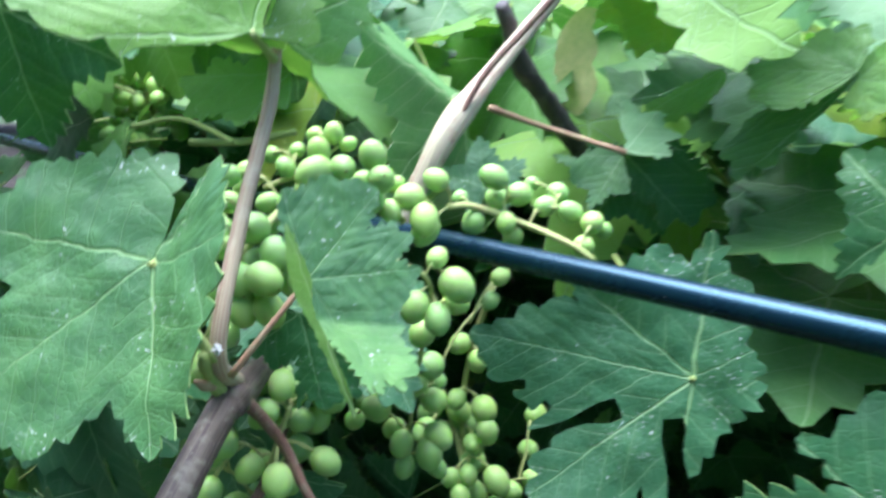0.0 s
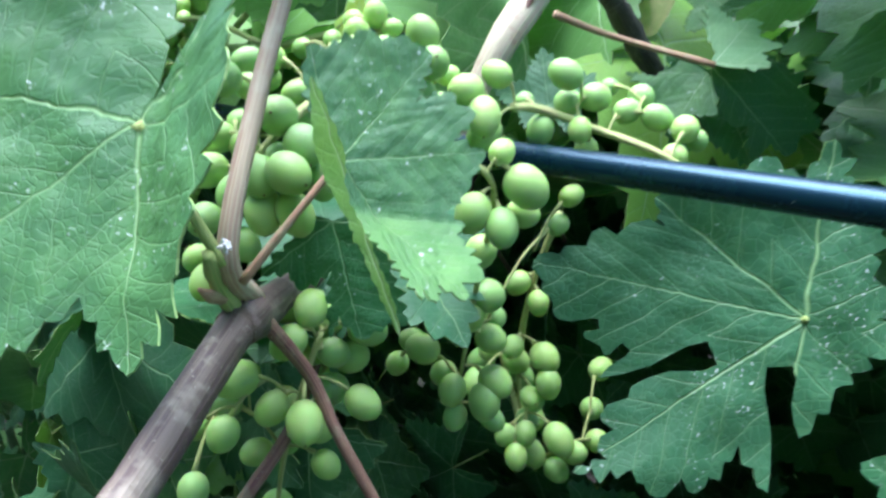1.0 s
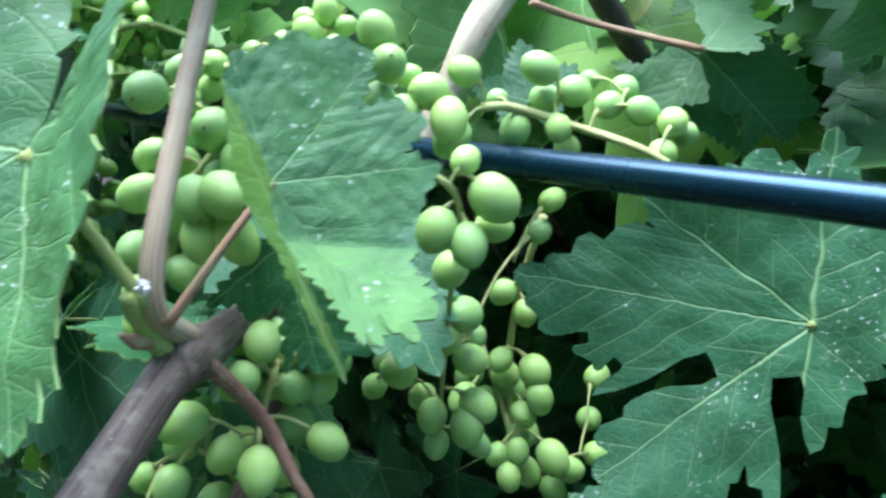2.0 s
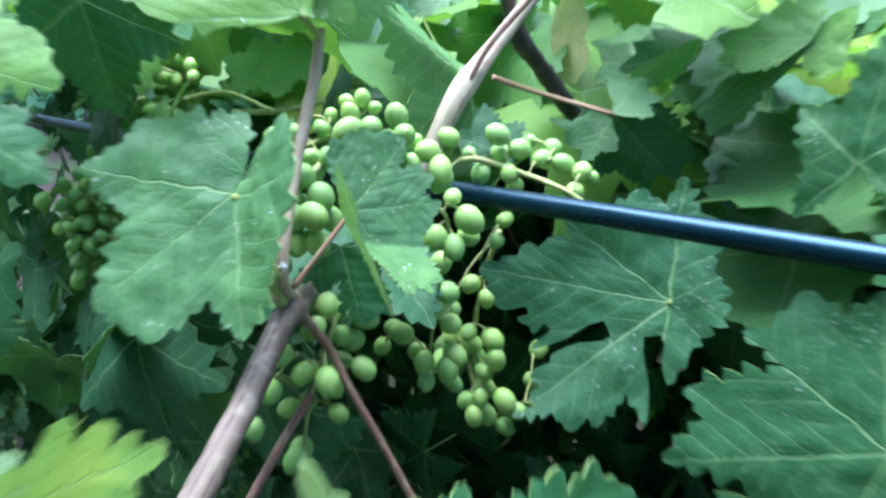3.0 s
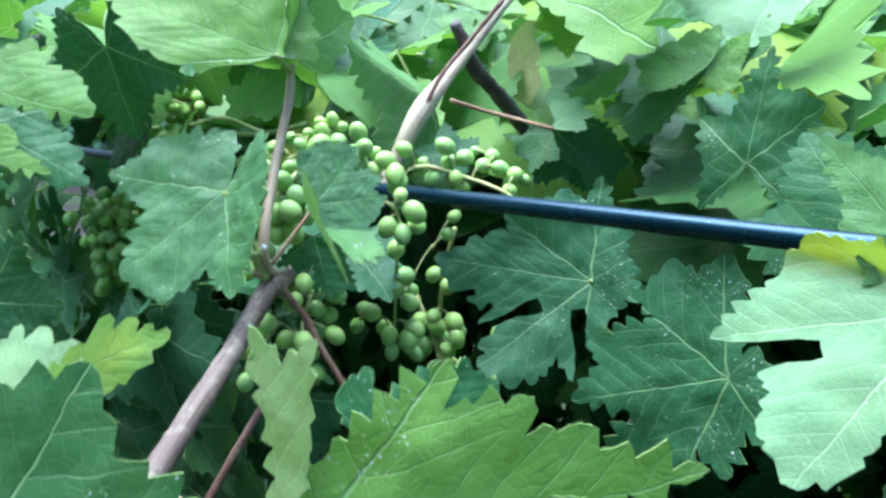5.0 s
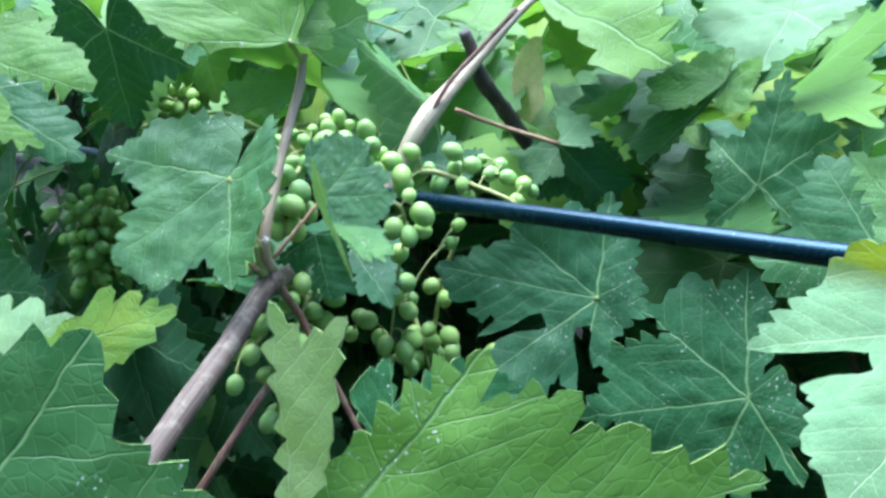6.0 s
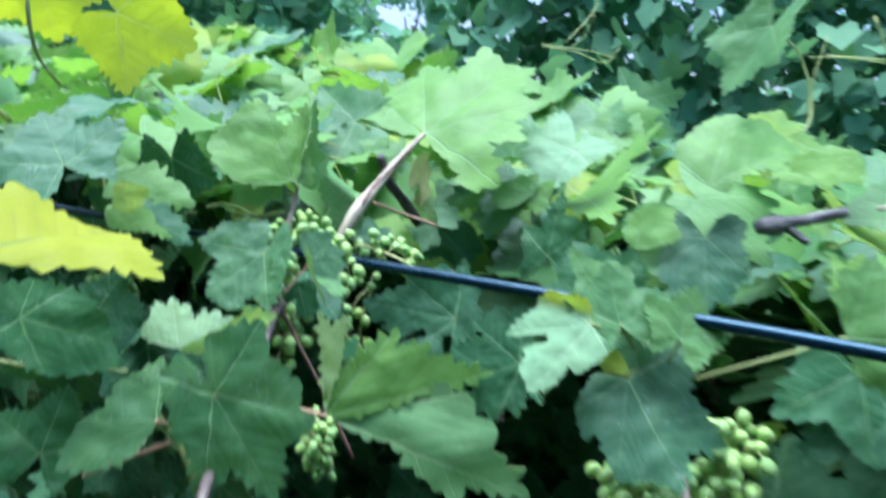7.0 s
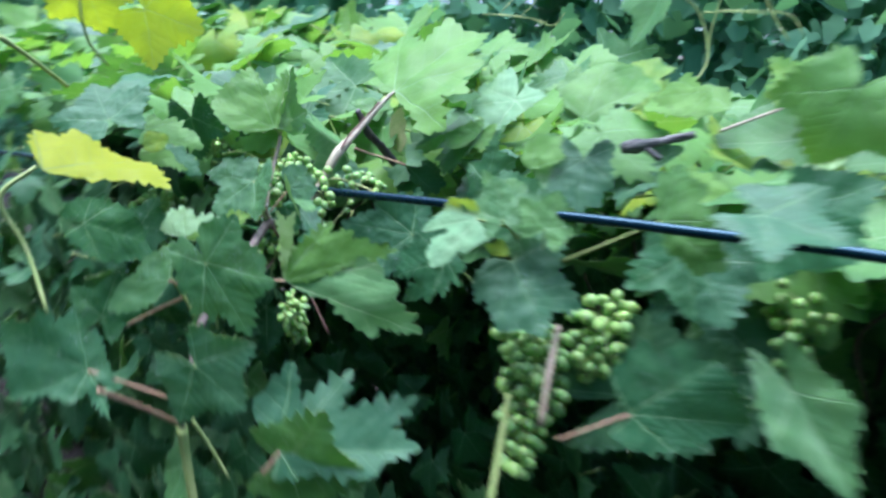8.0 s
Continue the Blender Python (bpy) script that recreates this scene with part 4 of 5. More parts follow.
bunch("grape_bunch", [(-0.072, 0.340, 1.090), (-0.076, 0.320, 1.084), (-0.083, 0.295, 1.073), (-0.092, 0.290, 1.057), (-0.097, 0.280, 1.035)], [(-0.102, 0.320, 1.097, 0.0102), (-0.096, 0.330, 1.098, 0.0098), (-0.100, 0.335, 1.089, 0.0095), (-0.091, 0.275, 1.095, 0.0117), (-0.093, 0.300, 1.090, 0.0101), (-0.079, 0.290, 1.082, 0.0136), (-0.083, 0.320, 1.086, 0.0095), (-0.080, 0.320, 1.077, 0.0096), (-0.068, 0.285, 1.073, 0.0134), (-0.080, 0.275, 1.064, 0.0138), (-0.068, 0.270, 1.067, 0.0138), (-0.081, 0.295, 1.065, 0.0116), (-0.079, 0.275, 1.052, 0.0135), (-0.068, 0.275, 1.052, 0.0128), (-0.094, 0.285, 1.055, 0.0115), (-0.101, 0.310, 1.075, 0.0111), (-0.098, 0.270, 1.049, 0.0117), (-0.112, 0.290, 1.027, 0.0107), (-0.096, 0.265, 1.029, 0.0113), (-0.096, 0.300, 1.069, 0.0113), (-0.106, 0.300, 1.071, 0.0115), (-0.106, 0.290, 1.061, 0.0123), (-0.064, 0.290, 1.060, 0.0110), (-0.089, 0.280, 1.038, 0.0110)], label='bunch of unripe green grapes behind the cane', seed=5)
bunch("grape_bunch", [(-0.024, 0.345, 1.074), (-0.038, 0.345, 1.087), (-0.056, 0.345, 1.094), (-0.077, 0.350, 1.093), (-0.095, 0.350, 1.086)], [(-0.063, 0.325, 1.100, 0.0152), (-0.051, 0.330, 1.102, 0.0126), (-0.037, 0.330, 1.109, 0.0125), (-0.032, 0.325, 1.099, 0.0128), (-0.060, 0.350, 1.115, 0.0094), (-0.066, 0.345, 1.107, 0.0110), (-0.072, 0.360, 1.112, 0.0086), (-0.053, 0.350, 1.110, 0.0078), (-0.081, 0.360, 1.104, 0.0081), (-0.029, 0.345, 1.093, 0.0082), (-0.084, 0.350, 1.097, 0.0091), (-0.073, 0.320, 1.086, 0.0116), (-0.098, 0.370, 1.099, 0.0091), (-0.045, 0.345, 1.094, 0.0093), (-0.049, 0.340, 1.090, 0.0109), (-0.037, 0.330, 1.087, 0.0110), (-0.029, 0.335, 1.082, 0.0107), (-0.062, 0.335, 1.088, 0.0119), (-0.073, 0.345, 1.088, 0.0101)], label='upper cluster of unripe green grapes', seed=6)
bunch("grape_bunch", [(-0.060, 0.275, 1.010), (-0.068, 0.275, 0.985), (-0.078, 0.280, 0.950), (-0.085, 0.285, 0.910)], [(-0.059, 0.310, 0.983, 0.0134), (-0.071, 0.299, 0.991, 0.0125), (-0.071, 0.306, 1.007, 0.0111), (-0.082, 0.297, 1.007, 0.0118), (-0.076, 0.267, 0.982, 0.0116), (-0.064, 0.281, 0.968, 0.0127), (-0.090, 0.257, 0.976, 0.0116), (-0.102, 0.262, 0.974, 0.0095), (-0.095, 0.243, 0.962, 0.0104), (-0.102, 0.285, 0.970, 0.0097), (-0.101, 0.302, 0.974, 0.0119), (-0.084, 0.315, 0.985, 0.0105), (-0.089, 0.281, 0.953, 0.0111), (-0.074, 0.311, 0.972, 0.0109)], label='lower bunch of unripe green grapes in leaf shade', seed=7, radii=(0.0012, 0.001), extra=14, spread=0.03)
bunch("grape_bunch", [(0.020, 0.420, 1.020), (0.008, 0.430, 0.970), (0.005, 0.433, 0.918), (0.012, 0.430, 0.860)], [(0.001, 0.426, 0.977, 0.0135), (0.013, 0.422, 0.968, 0.0123), (0.001, 0.421, 0.941, 0.0126), (0.019, 0.419, 0.937, 0.0164), (0.022, 0.413, 0.925, 0.0139), (0.015, 0.417, 0.912, 0.0116), (0.012, 0.407, 0.896, 0.0116), (0.030, 0.398, 0.900, 0.0157), (0.008, 0.400, 0.885, 0.0123), (0.001, 0.406, 0.894, 0.0110), (0.039, 0.411, 0.885, 0.0132), (0.054, 0.440, 0.876, 0.0141), (0.055, 0.479, 0.904, 0.0147), (0.051, 0.467, 0.882, 0.0147), (0.031, 0.414, 0.870, 0.0128)], label='shaded bunch of small unripe green grapes', seed=8)
bunch("grape_bunch", [(0.313, 0.143, 0.916), (0.312, 0.127, 0.873), (0.306, 0.106, 0.824), (0.298, 0.076, 0.765)], [], label='full hanging bunch of unripe green grapes', seed=9, extra=130, spread=0.06, size=0.0155)
bunch("grape_bunch", [(0.400, 0.172, 0.936), (0.397, 0.162, 0.906), (0.395, 0.146, 0.863)], [], label='shoulder of unripe green grapes beside a full bunch', seed=10, extra=60, spread=0.045, size=0.0155)
bunch("grape_bunch", [(0.654, 0.168, 0.986), (0.649, 0.157, 0.941), (0.649, 0.136, 0.884)], [], label='shaded bunch of unripe grapes deep in the row', seed=21, extra=50, spread=0.055, size=0.0155)
bunch("grape_bunch", [(-0.403, 0.646, 0.981), (-0.401, 0.633, 0.931), (-0.396, 0.620, 0.888)], [], label='dim bunch of unripe grapes deep in the row', seed=23, extra=60, spread=0.055, size=0.0165)
bunch("grape_bunch", [(-0.270, 0.600, 1.118), (-0.284, 0.600, 1.095), (-0.294, 0.590, 1.075), (-0.291, 0.580, 1.060)], [], label='crowded bunch of unripe grapes in leaf shade', seed=25, extra=46, spread=0.032, size=0.0125)
bunch("grape_bunch", [(-0.390, 0.600, 0.983), (-0.394, 0.600, 0.957), (-0.388, 0.590, 0.935), (-0.389, 0.590, 0.905)], [], label='dim bunch of unripe grapes in deep shade', seed=27, extra=44, spread=0.034, size=0.0130)
bunch("grape_bunch", [(-0.018, 0.150, 0.931), (-0.011, 0.150, 0.920), (-0.008, 0.155, 0.904), (-0.005, 0.160, 0.887)], [], label='small bunch of tiny unripe grapes under a pale leaf', seed=28, extra=46, spread=0.022, size=0.0085)
bunch("grape_bunch", [(-0.019, 0.455, 0.949), (-0.000, 0.436, 0.911), (0.010, 0.420, 0.884)], [], label='dim lower bunch of unripe grapes', seed=24, extra=12, spread=0.04, size=0.0145)
tubes("cane", [([(-0.222, -0.105, 1.258), (-0.216, -0.067, 1.239), (-0.225, 0.009, 1.213)], (0.0026, 0.0024, 0.0022), dict(sides=8, rough=0.1))], PETIOLE, left)
tubes("cane", [([(-0.322, 0.226, 1.331), (-0.321, 0.228, 1.295), (-0.323, 0.251, 1.263), (-0.317, 0.287, 1.236)], (0.0022, 0.0022, 0.0018, 0.0015), dict(sides=8, rough=0.1))], PETIOLE, left)

leaf(shoot, (-0.106, 0.315, 1.003), (-0.114, 0.265, 1.012), (0.095, 0.155, 0.983), seed=22, tone=0, deep=0.2, wide=1.1, rings=7)
leaf(shoot, (-0.055, 0.345, 1.030), (-0.085, 0.275, 1.010), (0.039, -0.290, 0.956), seed=26, tone=0, deep=0.2, wide=1.0, cup=-0.2, rings=7)
leaf(upper, (0.093, 0.701, 1.121), (0.079, 0.673, 1.136), (0.474, 0.211, 0.854), seed=150, tone=0.66, deep=0.35, wide=1.1, fold=0.2, cup=-0.2, rings=6)
leaf(upper, (0.142, 0.726, 1.168), (0.164, 0.692, 1.173), (-0.412, -0.137, 0.901), seed=151, tone=0.36, deep=0.35, wide=1.1, fold=0.2, cup=-0.2, rings=6)
leaf(upper, (0.178, 0.647, 1.139), (0.146, 0.622, 1.120), (0.076, -0.681, 0.729), seed=152, tone=0.61, deep=0.35, wide=1.1, fold=0.2, cup=-0.2, rings=6)
leaf(upper, (0.237, 0.679, 1.093), (0.226, 0.645, 1.055), (-0.184, -0.710, 0.679), seed=153, tone=0.74, deep=0.35, wide=1.1, fold=0.2, cup=-0.2, rings=6)
leaf(upper, (0.254, 0.624, 1.149), (0.217, 0.605, 1.146), (0.202, -0.536, 0.820), seed=154, tone=0.57, deep=0.35, wide=1.1, fold=0.2, cup=-0.2, rings=6)
leaf(upper, (0.277, 0.636, 1.185), (0.253, 0.613, 1.195), (0.620, -0.308, 0.722), seed=155, tone=0.31, deep=0.35, wide=1.1, fold=0.2, cup=-0.2, rings=6)
leaf(upper, (0.160, 0.689, 1.096), (0.159, 0.660, 1.114), (-0.334, 0.500, 0.799), seed=156, tone=0.37, deep=0.35, wide=1.1, fold=0.2, cup=-0.2, rings=6)
leaf(upper, (0.267, 0.644, 1.071), (0.290, 0.604, 1.081), (-0.464, -0.037, 0.885), seed=157, tone=0.82, deep=0.35, wide=1.1, fold=0.2, cup=-0.2, rings=6)
leaf(upper, (0.220, 0.709, 1.182), (0.229, 0.674, 1.193), (-0.087, 0.271, 0.959), seed=158, tone=0.24, deep=0.35, wide=1.1, fold=0.2, cup=-0.2, rings=6)
leaf(upper, (0.039, 0.716, 1.163), (0.000, 0.686, 1.159), (0.212, -0.384, 0.899), seed=159, tone=0.38, deep=0.35, wide=1.1, fold=0.2, cup=-0.2, rings=6)
leaf(upper, (0.011, 0.696, 1.181), (-0.024, 0.664, 1.162), (0.068, -0.568, 0.821), seed=160, tone=0.44, deep=0.35, wide=1.1, fold=0.2, cup=-0.2, rings=6)
leaf(right, (0.256, 0.116, 1.073), (0.245, 0.152, 1.121), (-0.003, -0.797, 0.604), seed=160, tone=0.35, deep=0.3, wide=1.15, fold=0.15, rings=9, stalk=[(0.278, 0.134, 1.047)])
leaf(right, (0.309, 0.107, 1.067), (0.325, 0.134, 1.110), (0.059, -0.851, 0.522), seed=161, tone=0.55, deep=0.3, wide=1.1, fold=0.15, rings=9, stalk=[(0.311, 0.130, 1.037)])
leaf(right, (0.499, -0.069, 1.127), (0.564, -0.120, 1.111), (-0.154, -0.482, 0.863), seed=162, tone=0.1, deep=0.3, wide=1.0, fold=0.1, rings=9)
# pale leaf folded up along its midrib; tones paint in backlight and sky sheen
leaf(front, (-0.114, 0.040, 1.044), (-0.043, 0.062, 1.074), (0.100, -0.902, 0.421), seed=52, tone=1.15, wave=0.03, rings=11, lobes=[(26, 0.24), (15, 0.46), (12, 0.64), (7, 0.81), (0, 1.00), (-2, 0.93), (-4, 0.94), (-4, 0.86), (-8, 0.89), (-8, 0.78), (-13, 0.81), (-9, 0.66), (-10, 0.63), (-5, 0.41), (-6, 0.22)])
leaf(front, (-0.114, 0.040, 1.046), (-0.130, 0.070, 1.080), (0.100, -0.723, 0.683), seed=252, tone=0.5, wave=0.05, rings=11, mats=[LEAF_SHEEN, LEAF_SHEEN, LEAF_RIM], lobes=[(85, 0.32), (77, 0.65), (69, 1.01), (62, 0.85), (51, 0.90), (46, 0.73), (38, 0.82), (33, 0.56), (17, 0.82), (8, 0.79), (0, 1.00), (-7, 0.85), (-15, 1.01), (-29, 0.77), (-58, 0.65)])
leaf(front, (0.008, 0.033, 1.001), (0.169, 0.000, 0.960), (-0.100, -0.931, 0.350), seed=251, tone=0.35, pitch=0.08, rings=12, mats=[LEAF_UNDER, LEAF_UNDER, LEAF_RIM], lobes=[(1, 0.30), (11, 0.54), (12, 0.71), (5, 0.71), (0, 1.00), (-11, 0.77), (-18, 0.78), (-22, 0.68), (-30, 0.66), (-33, 0.59), (-39, 0.55), (-32, 0.41), (-31, 0.28)])
leaf(front, (0.004, 0.033, 1.004), (-0.008, 0.050, 1.083), (-0.504, -0.858, 0.101), seed=253, tone=0.9, wave=0.03, rings=9, mats=[LEAF_SHEEN, LEAF_SHEEN, LEAF_RIM], lobes=[(21, 0.12), (22, 0.33), (24, 0.53), (20, 0.78), (20, 1.00), (8, 0.84), (0, 1.00), (0, 0.62), (-10, 0.13)])
# leaves of the row over the pipe
leaf(upper, (0.130, 0.570, 1.215), (0.124, 0.546, 1.154), (-0.100, -0.920, 0.380), seed=201, tone=1.15, rings=8, lobes=[(75, 0.77), (54, 0.74), (38, 0.75), (27, 0.88), (17, 1.04), (10, 0.94), (0, 1.00), (-11, 0.89), (-25, 0.82), (-33, 0.84), (-41, 0.89), (-51, 0.66), (-77, 0.59)])
leaf(upper, (0.122, 0.600, 1.123), (0.094, 0.620, 1.142), (0.100, -0.602, 0.792), seed=202, tone=0.4, rings=7, mats=[LEAF_SHEEN, LEAF_SHEEN, LEAF_RIM], lobes=[(49, 0.67), (9, 0.66), (0, 1.00), (-51, 0.56), (-91, 1.11), (-98, 0.76), (-122, 0.83)])
leaf(upper, (0.164, 0.530, 1.147), (0.109, 0.517, 1.115), (-0.101, -0.858, 0.504), seed=203, tone=0.75, cup=-0.2, rings=8, lobes=[(9, 0.25), (8, 0.49), (5, 0.67), (7, 0.80), (0, 1.00), (-5, 0.83), (-14, 0.75), (-19, 0.59), (-30, 0.49), (-36, 0.33), (-58, 0.15)])
leaf(upper, (0.185, 0.620, 1.152), (0.127, 0.604, 1.140), (0.000, -0.600, 0.800), seed=204, tone=0.3, rings=8, mats=[LEAF_SHEEN, LEAF_SHEEN, LEAF_RIM], lobes=[(76, 0.21), (12, 0.36), (22, 0.57), (8, 0.77), (0, 1.00), (-17, 1.03), (-37, 1.05), (-47, 0.80), (-65, 0.73)])
leaf(upper, (0.222, 0.466, 1.151), (0.166, 0.491, 1.149), (-0.352, -0.755, 0.553), seed=205, tone=0.5, rings=9, lobes=[(94, 0.53), (61, 0.48), (52, 0.61), (32, 0.59), (28, 0.71), (10, 0.80), (0, 1.00), (-10, 0.90), (-21, 0.97), (-28, 0.87), (-40, 0.75)])
leaf(upper, (0.222, 0.466, 1.151), (0.171, 0.483, 1.079), (-0.555, -0.807, 0.202), seed=206, tone=0.35, rings=9, lobes=[(28, 0.30), (25, 0.49), (24, 0.69), (18, 0.82), (13, 0.98), (8, 0.94), (0, 1.00), (0, 0.84), (-6, 0.78), (-3, 0.65), (-2, 0.49)])
leaf(upper, (0.223, 0.600, 1.059), (0.201, 0.518, 1.013), (0.100, -0.500, 0.860), seed=207, tone=0.1, rings=8, lobes=[(35, 0.48), (21, 0.58), (14, 0.82), (6, 0.84), (0, 1.00), (-6, 0.77), (-21, 0.66), (-27, 0.43), (-76, 0.30)])
leaf(upper, (0.099, 0.500, 1.092), (0.156, 0.517, 1.038), (0.201, -0.974, -0.100), seed=208, tone=0.05, rings=8, lobes=[(20, 0.49), (8, 0.56), (15, 0.83), (3, 0.80), (0, 1.00), (-10, 0.96), (-17, 1.04), (-27, 0.81), (-47, 0.47)])
leaf(upper, (0.098, 0.495, 1.093), (0.098, 0.537, 1.125), (-0.100, -0.602, 0.792), seed=212, tone=0.3, rings=8, mats=[LEAF_SHEEN, LEAF_SHEEN, LEAF_RIM], lobes=[(101, 0.58), (74, 0.52), (71, 0.78), (48, 0.70), (32, 0.95), (21, 0.75), (0, 1.00), (-3, 0.46), (16, 0.20)])
leaf(upper, (0.101, 0.520, 1.086), (0.054, 0.529, 1.082), (-0.201, -0.755, 0.624), seed=209, tone=0.3, rings=8, lobes=[(25, 0.41), (-5, 0.63), (0, 1.00), (-16, 0.75), (-30, 0.82), (-51, 0.70), (-66, 0.97), (-78, 0.62), (-102, 0.63)])
# leaves at the row's left
leaf(left, (-0.239, 0.220, 1.152), (-0.158, 0.222, 1.126), (0.201, -0.803, 0.562), seed=73, tone=0.62, rings=10, lobes=[(84, 0.25), (11, 0.40), (0, 1.00), (-9, 0.90), (-20, 0.80), (-29, 0.58), (-44, 0.66), (-41, 0.55), (-54, 0.55), (-56, 0.33), (-100, 0.32)])
leaf(left, (-0.229, 0.180, 1.123), (-0.167, 0.189, 1.104), (0.300, -0.699, 0.649), seed=81, tone=0.95, rings=9, lobes=[(48, 0.24), (4, 0.66), (0, 1.00), (-7, 0.80), (-10, 0.68), (-23, 0.67), (-33, 0.55), (-44, 0.38), (-92, 0.19)])
leaf(left, (-0.218, 0.170, 1.141), (-0.190, 0.188, 1.148), (0.300, -0.699, 0.649), seed=82, tone=1.2, rings=8, lobes=[(94, 0.41), (56, 0.64), (41, 0.77), (17, 0.85), (0, 1.00), (-21, 0.74), (-57, 0.58)])
leaf(left, (-0.208, 0.200, 1.128), (-0.149, 0.192, 1.100), (0.200, -0.750, 0.630), seed=74, tone=0.12, rings=10, points=3, lobes=[(20, 0.46), (14, 0.58), (10, 0.84), (6, 0.90), (0, 1.00), (-6, 0.82), (-13, 0.83), (-17, 0.67), (-24, 0.68), (-27, 0.51), (-50, 0.45), (-52, 0.29), (-92, 0.20)])
leaf(left, (-0.109, 0.440, 1.137), (-0.172, 0.428, 1.130), (0.100, -0.849, 0.519), seed=83, tone=0.85, rings=8, lobes=[(50, 0.29), (11, 0.42), (16, 0.71), (2, 0.76), (0, 1.00), (-14, 0.94), (-21, 1.05), (-27, 0.74), (-47, 0.68), (-54, 0.39), (-83, 0.38)])
# leaf added to shade the crowded bunch below it
leaf(left, (-0.180, 0.400, 1.159), (-0.184, 0.369, 1.142), (0.100, -0.500, 0.860), seed=85, tone=0.2, rings=7, lobes=[(18, 1.17), (23, 0.86), (9, 1.06), (12, 0.87), (0, 1.00), (-11, 0.81), (-24, 1.01), (-28, 0.58), (-52, 0.46)])
tubes("cane", [([(-0.199, 0.420, 1.102), (-0.169, 0.420, 1.108), (-0.134, 0.410, 1.098)], (0.0016, 0.0014, 0.0016), dict(sides=8, rough=0.15))], PETIOLE, left)
tubes("cane", [([(-0.169, 0.430, 1.093), (-0.136, 0.430, 1.095), (-0.103, 0.430, 1.103)], (0.0022, 0.0022, 0.0020), dict(sides=8, rough=0.15))], PETIOLE, left)
# dark leaf with a yellowing margin over the full bunch
leaf(right, (0.286, 0.130, 1.016), (0.313, 0.150, 1.066), (-0.100, -0.902, 0.421), seed=195, tone=0.15, cup=-0.2, rings=9, lobes=[(95, 0.17), (76, 0.45), (65, 0.89), (42, 0.72), (25, 0.92), (13, 0.93), (0, 1.00), (-12, 0.80), (-34, 0.84), (-58, 0.72), (-80, 0.68)])
leaf(right, (0.268, 0.110, 1.033), (0.236, 0.119, 1.040), (-0.100, -0.796, 0.597), seed=196, tone=1.25, rings=7, lobes=[(41, 0.67), (13, 0.71), (0, 1.00), (-13, 0.79), (-27, 0.64), (-29, 0.42), (-58, 0.23)])
# pale and yellowing leaves on the right of the row
leaf(right, (0.682, 0.270, 1.221), (0.638, 0.342, 1.292), (-0.302, -0.754, 0.583), seed=301, tone=1.1, rings=8, lobes=[(98, 0.45), (65, 0.48), (61, 0.75), (47, 0.76), (32, 0.88), (20, 0.75), (0, 1.00), (-9, 0.70), (-35, 0.63)])
leaf(right, (0.584, 0.320, 1.219), (0.456, 0.385, 1.230), (-0.300, -0.699, 0.649), seed=302, tone=0.8, cup=-0.2, rings=8, lobes=[(73, 0.24), (56, 0.35), (37, 0.46), (42, 0.78), (31, 0.73), (23, 1.02), (0, 1.00), (-9, 0.73), (-21, 0.50)])
leaf(right, (0.801, 0.240, 1.189), (0.570, 0.335, 1.178), (-0.300, -0.649, 0.699), seed=303, tone=0.4, rings=9, lobes=[(85, 0.29), (42, 0.33), (35, 0.55), (22, 0.64), (20, 0.80), (10, 0.90), (0, 1.00), (-3, 0.85), (-11, 0.73), (-21, 0.46), (-65, 0.24)])
leaf(right, (0.654, 0.200, 1.145), (0.712, 0.217, 1.173), (-0.199, -0.597, 0.777), seed=304, tone=1.0, rings=7, mats=[LEAF_SHEEN, LEAF_SHEEN, LEAF_RIM], lobes=[(75, 0.15), (22, 0.56), (0, 1.00), (-1, 0.43), (-118, 0.18), (-129, 0.40), (-116, 0.75)])
tubes("tendril", [([(0.596, 0.500, 1.288), (0.597, 0.500, 1.340), (0.607, 0.500, 1.398)], (0.0018, 0.0016, 0.0012), dict(sides=8)), ([(0.608, 0.500, 1.373), (0.706, 0.480, 1.370), (0.731, 0.460, 1.337)], (0.0012, 0.0010, 0.0008), dict(sides=6))], PETIOLE, right)
# reddish stalks and a pale shoot low at the left
tubes("cane", [([(-0.182, 0.030, 0.938), (-0.144, 0.020, 0.961), (-0.105, 0.010, 0.983)], (0.0020, 0.0018, 0.0018), dict(sides=8, rough=0.1))], PETIOLE_RED, front)
tubes("cane", [([(-0.116, 0.000, 1.009), (-0.094, 0.000, 0.973), (-0.082, 0.005, 0.930), (-0.086, 0.010, 0.906)], (0.0018, 0.0026, 0.0042, 0.0040), dict(sides=10, rough=0.15))], PETIOLE, front)
tubes("tendril", [([(0.249, 0.700, 1.368), (0.304, 0.700, 1.364), (0.354, 0.700, 1.352), (0.376, 0.700, 1.377)], (0.0014, 0.0012, 0.0010), dict(sides=6)), ([(0.293, 0.700, 1.368), (0.315, 0.700, 1.390), (0.328, 0.700, 1.425)], (0.0010, 0.0009, 0.0006), dict(sides=6))], PETIOLE, right)
tubes("cane", [([(0.706, 0.450, 1.326), (0.679, 0.460, 1.364), (0.648, 0.470, 1.425)], (0.0016, 0.0018, 0.0022), dict(sides=8, rough=0.1))], PETIOLE, right)
tubes("tendril", [([(0.575, 0.480, 1.366), (0.624, 0.470, 1.369), (0.672, 0.460, 1.365)], (0.0011, 0.0010, 0.0009), dict(sides=6))], PETIOLE, right)
tubes("cane", [([(0.541, 0.220, 1.190), (0.582, 0.220, 1.208), (0.619, 0.220, 1.224)], (0.0024, 0.0022, 0.0018), dict(sides=8, rough=0.15))], CANE_PALE, right)
